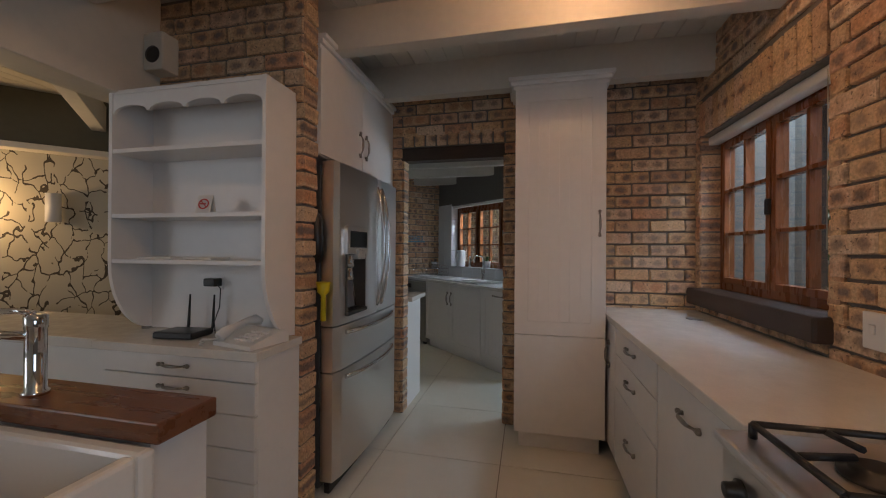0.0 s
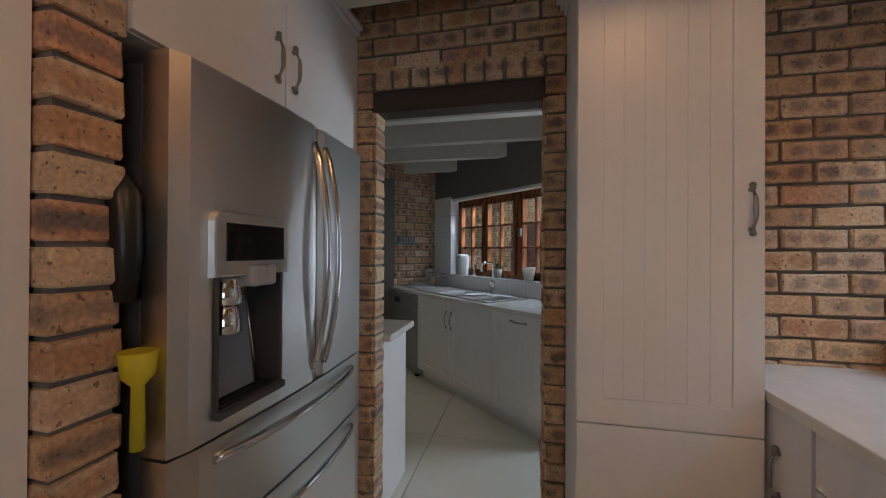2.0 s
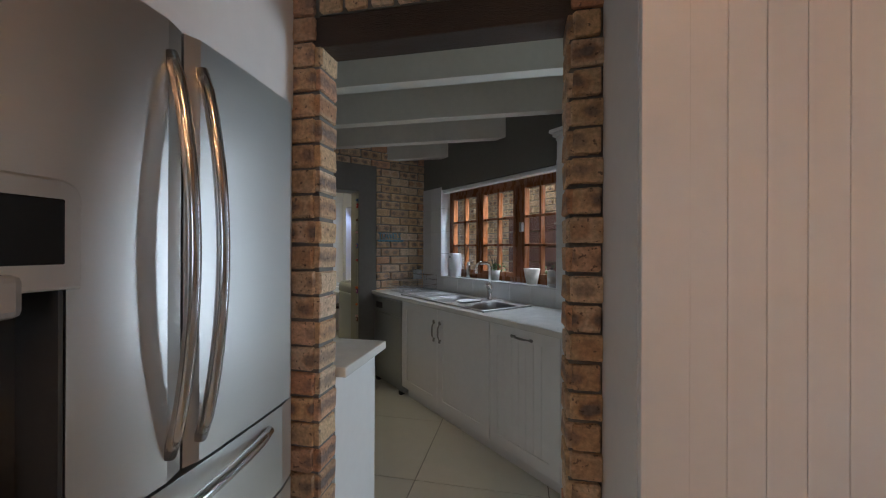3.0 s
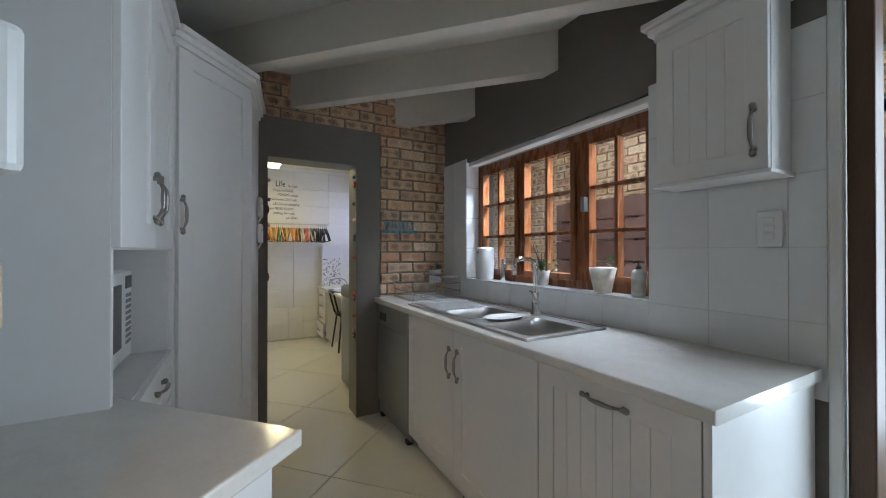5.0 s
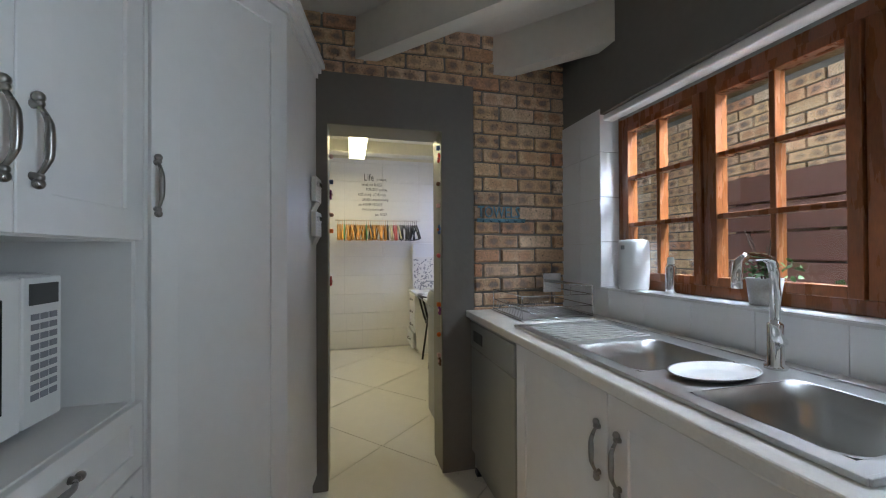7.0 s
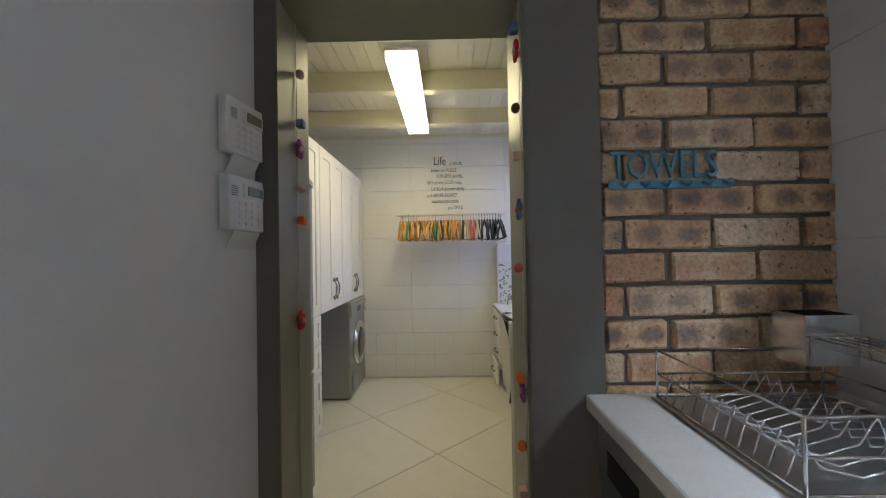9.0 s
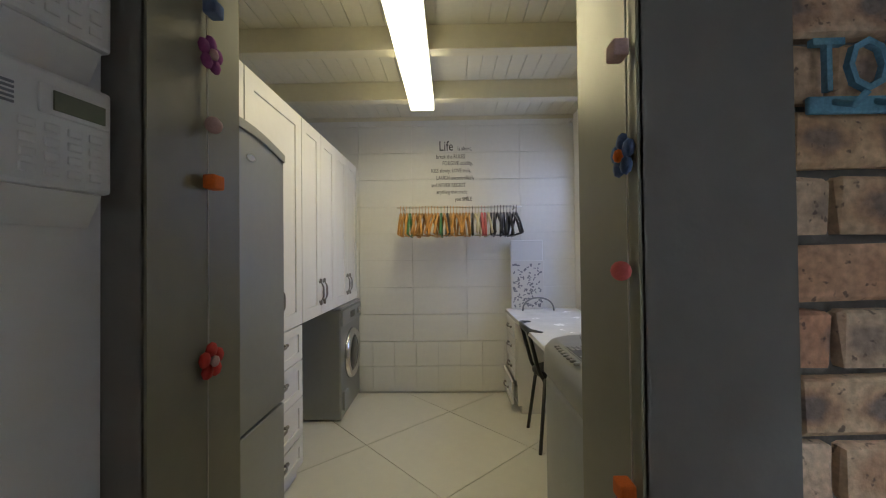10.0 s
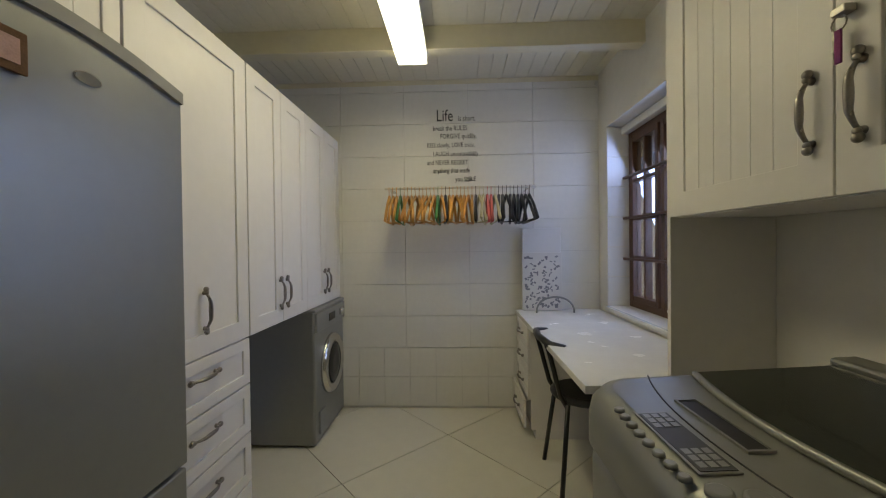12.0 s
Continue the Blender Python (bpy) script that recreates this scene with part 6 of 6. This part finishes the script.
# wall cabinet over the washing machine
rc = thing("wall_cabinet", "white grooved two-door wall cabinet over the washing machine", "cabinet", (3.37, 6.775, 0), -90)
part("body", carcass(bmesh.new(), 1.08, 0.325, 1.31, 2.10), CAB, rc)
d1 = front(rc, "door", 0, 0.543, 1.31, 2.10, "bead", 0.075, (0.500, 1.482))
d2 = front(rc, "door", 0.543, 1.08, 1.31, 2.10, "bead", 0.075, (0.594, 1.482))
cornice(rc, 1.08, 0.325, 2.10, True, False)
part("end_panel", B((-0.02, -0.001, -0.015, 0.325, 0.748, 2.10)), CAB, rc)
ky = thing("key_bunch", "bunch of keys with a purple tag hanging from the cabinet lock", "keys", (3.35, 6.209, 1.62), -90)
tb = bmesh.new()
tube(tb, [(0.014 * math.cos(radians(a)), -0.012, 0.0 + 0.014 * math.sin(radians(a))) for a in range(0, 361, 30)], 0.0015, 5)
part("ring", tb, PEWTER, ky)
part("key", B((-0.008, 0.008, -0.016, -0.013, -0.05, -0.012), bevel=0.001), PEWTER, ky)
part("tag", B((0.0, 0.012, -0.021, -0.017, -0.075, -0.015), bevel=0.001), PURPLE, ky)
part("lock_key", B((-0.006, 0.02, -0.022, 0.0, 0.012, 0.026), bevel=0.002), PEWTER, ky)

# writing on the end wall
wd = thing("wall_lettering", "black lettering verse on the white end wall", "lettering", (0, LY - 0.0125, 0))
rows_ = (("Life", 0.125, 2.50, 2.155, ), ("is short,", 0.055, 2.665, 2.155), ("break the RULES", 0.052, 2.475, 2.085), ("FORGIVE quickly,", 0.052, 2.53, 2.025), ("KISS slowly, LOVE truly,", 0.050, 2.43, 1.96),
         ("LAUGH uncontrollably", 0.050, 2.475, 1.895), ("and NEVER REGRET", 0.050, 2.43, 1.83), ("anything that made", 0.050, 2.475, 1.77), ("you SMILE", 0.050, 2.64, 1.705))
for body_, size, x, z in rows_:
    text("line", body_, size, (x, 0, z), 0, INK, wd, 0.0008, 0.72)

# hanger rail with hangers
hr = thing("hanger_rail", "white wall rail for hangers on brackets", "rail", (2.155, LY - 0.255, 1.62))
tb = bmesh.new()
tube(tb, [(0, 0, 0), (1.03, 0, 0)], 0.008, 10)
part("rod", tb, BEAM, hr)
for x in (0.04, 0.99):
    tb = bmesh.new()
    tube(tb, [(x, 0, 0), (x, 0.222, 0.0)], 0.006, 8)
    tube(tb, [(x, 0.02, -0.004), (x, 0.222, -0.14)], 0.005, 8)
    part("bracket", tb, BEAM, hr)


def hanger_mesh(material):
    bm = bmesh.new()
    tube(bm, [(0, 0.016, 0.004), (0, 0.006, 0.0145), (0, -0.008, 0.0135), (0, -0.014, 0.0), (0, -0.004, -0.014), (0, 0, -0.05)], 0.0018, 5)
    tube(bm, [(0, -0.19, -0.225), (0, -0.10, -0.125), (0, 0, -0.05), (0, 0.10, -0.125), (0, 0.19, -0.225)], 0.010, 6)
    tube(bm, [(0, -0.185, -0.23), (0, 0.185, -0.23)], 0.005, 6)
    return mesh_of("hanger", bm, material)


HM = [hanger_mesh(m) for m in (HANGER, BLACK, mat("green_plastic", (0.05, 0.20, 0.06), 0.4, grain=0.1), mat("pale_plastic", (0.55, 0.5, 0.3), 0.4, grain=0.1), mat("pink_plastic", (0.6, 0.12, 0.12), 0.4, grain=0.1))]
HL = ("varnished wooden clothes hanger on the rail", "black plastic clothes hanger on the rail", "green plastic clothes hanger on the rail", "pale plastic clothes hanger on the rail", "pink plastic clothes hanger on the rail")
rng = random.Random(11)
for k in range(38):
    x = 0.03 + k * 0.0258
    kind_ = 1 if k >= 29 else (4 if k in (26, 27) else 3 if k in (24, 25, 28) else 2 if k in (3, 13) else 1 if k in (15, 23) else 0)
    ob = new("clothes_hanger", HM[kind_])
    ob.matrix_world = pose(2.155 + x, LY - 0.255, 1.62 - 0.0055, rng.uniform(-3, 3), 0, rng.uniform(-14, 14))
    tagged(ob, HL[kind_], "hanger", "clothes hangers")
pr = bmesh.new()
lathe(pr, [(0.012, 0), (0.016, 0.02), (0.008, 0.03)], sides=12)
solid("motion_sensor", pr, WHITEP, "small white sensor in the ceiling corner", "sensor", (LX - 0.03, LY - 0.04, 2.38))

# ---- outside ----
solid("ground", B((-60, 80, -60, 80, -0.12, -0.07)), GROUND, "bare garden earth", "ground", kind="structure")
# unseen slab above the scullery, added to keep sun off the courtyard wall
solid("roof_shade_slab", B((0.3, 4.50, 3.1, 8.7, 2.77, 3.05), bevel=0.06), THATCH, "unseen thick thatch slab added to shade the courtyard", "roof", kind="structure")
ow = solid("wall_courtyard", B((5.3, 5.5, 2.05, 12, -0.07, 2.9)), MORTAR, "shaded face-brick courtyard wall", "wall", kind="structure")
solid("courtyard_thatch_eave", B((4.62, 5.8, 3.0, 12, 2.45, 2.7), bevel=0.05), THATCH, "thatched eave above the courtyard", "roof", kind="structure")
bd = thing("timber_door", "weathered red-brown timber door in the courtyard wall", "door", (5.29, 3.25, 0), -90)
part("leaf", B((0, 0.85, -0.03, 0.0, 0.12, 2.05), bevel=0.004), WOODX, bd)
part("frame", B((-0.06, 0, -0.035, 0.0, 0, 2.12), (0.85, 0.91, -0.035, 0.0, 0, 2.12), (-0.06, 0.91, -0.035, 0, 2.05, 2.12)), WOODB, bd)
part("door_handle", B((0.74, 0.82, -0.07, -0.03, 0.98, 1.0), bevel=0.003), STEELH, bd)
part("step", B((-0.1, 0.95, -0.25, 0, -0.07, 0.1), bevel=0.01), PAVE, bd)
bench = thing("timber_screen", "dark red slatted timber screen against the courtyard wall", "screen", (5.22, 5.15, 0), -90)
for k in range(6):
    part("slat", B((-0.55, 1.15, -0.05, -0.02, 0.55 + k * 0.205, 0.74 + k * 0.205), bevel=0.005), WOODX, bench)
for x in (-0.5, 0.3, 1.05):
    part("post", B((x, x + 0.07, -0.02, 0.04, -0.07, 1.78), bevel=0.004), WOODX, bench)


def shrub(name, label, place, r, h, count, size, material, seed, trunk=0.0):
    t = thing(name, label, "tree" if trunk else "shrub", place)
    rng = random.Random(seed)
    tips = []
    for k in range(7):
        a = rng.uniform(0, 6.28)
        st = bmesh.new()
        tip = (r * 0.7 * math.cos(a), r * 0.7 * math.sin(a), h * rng.uniform(0.6, 0.95))
        tube(st, [(0, 0, 0), (tip[0] * 0.25, tip[1] * 0.25, trunk + (tip[2] - trunk) * 0.3), tip], 0.02, 6, [0.02 + trunk * 0.03, 0.015 + trunk * 0.01, 0.004])
        part("limb", st, BARK, t)
        tips.append(tip)
    lf = bmesh.new()
    verts, faces = [], []
    for k in range(count):
        tip = rng.choice(tips)
        s = rng.uniform(0.2, 1)
        c = Vector((tip[0] * s + rng.gauss(0, r * 0.28), tip[1] * s + rng.gauss(0, r * 0.28), trunk + (tip[2] - trunk) * s + rng.gauss(0, h * 0.08)))
        leaf(lf, c, size * rng.uniform(0.6, 1.3), rng)
    part("crown", lf, material, t)
    return t


shrub("courtyard_shrub", "leafy green shrub in the courtyard bed", (4.75, 3.75, -0.07), 0.4, 1.75, 420, 0.06, LEAF, 21)
shrub("courtyard_plant", "low green plant in the courtyard bed", (4.45, 4.55, -0.07), 0.25, 1.25, 260, 0.035, LEAF, 22)
for k, (u, v, h_) in enumerate(((6.0, 4.0, 2.9), (7.3, 4.7, 3.3), (8.8, 4.9, 3.5), (10.0, 5.4, 3.6))):
    shrub("garden_tree", "garden tree with sunlit leaves", kp(v, u, -0.07), 0.8, h_, 420, 0.06, LEAFB if k % 2 else LEAF, 30 + k, trunk=0.8)
for k, (u, v, h_, m_) in enumerate(((4.8, 3.0, 2.2, LEAFB), (5.7, 2.9, 2.0, LEAF), (6.6, 3.1, 2.5, LEAFB), (7.5, 3.4, 2.4, LEAF))):
    shrub("garden_shrub", "tall leafy garden shrub outside the kitchen window", kp(v, u, -0.07), 0.75, h_, 520, 0.055, m_, 60 + k)
solid("veranda_post", B((-0.09, 0.09, -0.09, 0.09, -0.07, 2.4), bevel=0.01), WOODD, "dark timber veranda post outside the window", "post", kp(2.0, 4.05), TURN_K)
solid("garden_thatch_eave", B((1.22, 1.75, 1.2, 5.2, 2.78, 3.05), bevel=0.05), THATCH, "thatched eave over the kitchen window", "roof", kp(0, 0), TURN_K, kind="structure")
shrub("garden_tree", "garden tree beyond the laundry window", (6.6, 9.8, -0.07), 1.0, 3.2, 700, 0.07, LEAFB, 41, trunk=0.8)
gp = solid("garden_pillar", B((5.0, 5.3, 8.55, 8.85, -0.07, 2.9)), MORTAR, "whitewashed brick garden pillar", "pillar")

# ---- small pieces: tiles and bricks ----
def tile_mesh(w, h, t, material, bevel=0.0015):
    bm = bmesh.new()
    box(bm, 0, w, 0, t, 0, h)
    return mesh_of("tile", bm, material)


def tiles(parent, x0, x1, z0, z1, w, h, place, t=0.008, holes=(), offset_x=0.0, material=WTILE):
    """Wall tiles on a face; place maps (x, z) to a local pose."""
    cache = {}
    k = 0
    z = z0
    while z < z1 - 0.01:
        zz = min(z + h, z1)
        x = x0 + offset_x
        while x < x1 - 0.005:
            a, b = max(x, x0), min(x + w, x1)
            cuts = [(a, b, z, zz)]
            for ha, hb, hc, hd in holes:
                nxt = []
                for p, q, r, s in cuts:
                    if q <= ha or p >= hb or s <= hc or r >= hd:
                        nxt.append((p, q, r, s))
                        continue
                    if p < ha:
                        nxt.append((p, ha, r, s))
                    if q > hb:
                        nxt.append((hb, q, r, s))
                    if r < hc:
                        nxt.append((max(p, ha), min(q, hb), r, hc))
                    if s > hd:
                        nxt.append((max(p, ha), min(q, hb), hd, s))
                cuts = nxt
            for p, q, r, s in cuts:
                if q - p < 0.012 or s - r < 0.012:
                    continue
                key = (round(q - p, 3), round(s - r, 3))
                if key not in cache:
                    cache[key] = tile_mesh(key[0] - 0.003, key[1] - 0.003, t, material)
                ob = new("tile", cache[key])
                ob.parent = parent
                ob.matrix_local = place(p, r)
            x += w
        z += h


part("grout", B((SX + 0.003, SX + 0.0058, 3.068, WY0, 0.80, 1.973), (SX + 0.003, SX + 0.0058, WY1, SY, 0.80, 1.973), (SX + 0.003, SX + 0.0058, WY0, WY1, 0.80, SZ0 - 0.002)), GROUT, wall_sc, "pale grout between the tiles")
# scullery window wall: x runs from the brick corner towards the back door
tiles(wall_sc, 0.0, SY - 3.068, 0.80, 1.975, 0.235, 0.235, lambda x, z: pose(SX + 0.006, SY - x, z, 0, 0, -90) @ pose(0, -0.006, 0), holes=((SY - WY1, SY - WY0, SZ0, 3.0),), offset_x=-0.05)
tiles(wall_sc, 0.0, 0.115, SZ0, SZ1, 0.2, 0.235, lambda x, z: pose(SX + 0.0, WY1, z, 0, 0, 0) @ pose(x, -0.004, 0), t=0.006)
tiles(wall_sc, 0.0, WY1 - WY0, 0.0, 0.12, 0.235, 0.13, lambda x, z: pose(SX - 0.004, WY1 - x, SZ0 - 0.004, 0, 0, -90) @ pose(0, 0.0, 0, -90, 0, 0) @ pose(0, -0.005, 0), t=0.006)
# laundry end wall
tiles(wall_l, 1.7, LX, 0.02, 0.46, 0.195, 0.22, lambda x, z: pose(x, LY - 0.008, z), t=0.013, material=LTILE)
tiles(wall_l, 1.3, LX, 0.46, 2.46, 0.48, 0.24, lambda x, z: pose(x, LY - 0.008, z), t=0.013, material=LTILE)

# floor tiles on the kitchen's grid
FT = 0.742
FTM = tile_mesh(FT - 0.005, FT - 0.005, 0.006, FTILE)
for i in range(-5, 14):
    for j in range(-12, 4):
        v0, u0 = -0.258 + (j) * FT, 2.868 + (i - 4) * FT
        cx, cy, _ = kp(v0 + FT / 2, u0 + FT / 2)
        if cx > 4.1 or cx < -2.6 or cy > 8.8 or cy < -2.6:
            continue
        ob = new("floor_tile", FTM)
        ob.parent = floor
        ob.matrix_local = pose(*kp(v0, u0, 0), 0, 0, TURN_K) @ pose(0, 0, -0.006 + 0.0, 90, 0, 0) @ Matrix.Translation((0, 0, -FT + 0.005)) @ pose(0, 0.0, 0)

# paving outside the back door
pv = bmesh.new()
for i in range(16):
    for j in range(10):
        box(pv, 3.83 + i * 0.1, 3.925 + i * 0.1, 1.3 + j * 0.205 + (i % 2) * 0.1, 1.5 + j * 0.205 + (i % 2) * 0.1, -0.07, -0.015 + 0.003 * ((i * 7 + j * 3) % 4))
solid("pavement", pv, PAVE, "weathered brick paving outside the back door", "paving", kind="structure")

# courtyard wall bricks seen through the windows
cyl = ow
holder = new("brick_face", mesh_of("brick_face", B((0, 4.4, 0.02, 0.03, 0.7, 2.5)), MORTAR))
holder.parent = cyl
holder.matrix_local = pose(5.27, 7.0, 0, 0, 0, -90)
bond(holder, 0, 4.4, 0.9, 2.45, 0.0, 0.03, holes=((3.7, 4.66, 0, 2.12),))
pil = new("brick_face", mesh_of("brick_face", B((0.0, 0.3, 0.02, 0.03, 0.5, 2.6)), MORTAR))
pil.parent = gp
pil.matrix_local = pose(4.98, 8.85, 0, 0, 0, -90)
bond(pil, 0.0, 0.3, 0.6, 2.6, 0.0, 0.03)
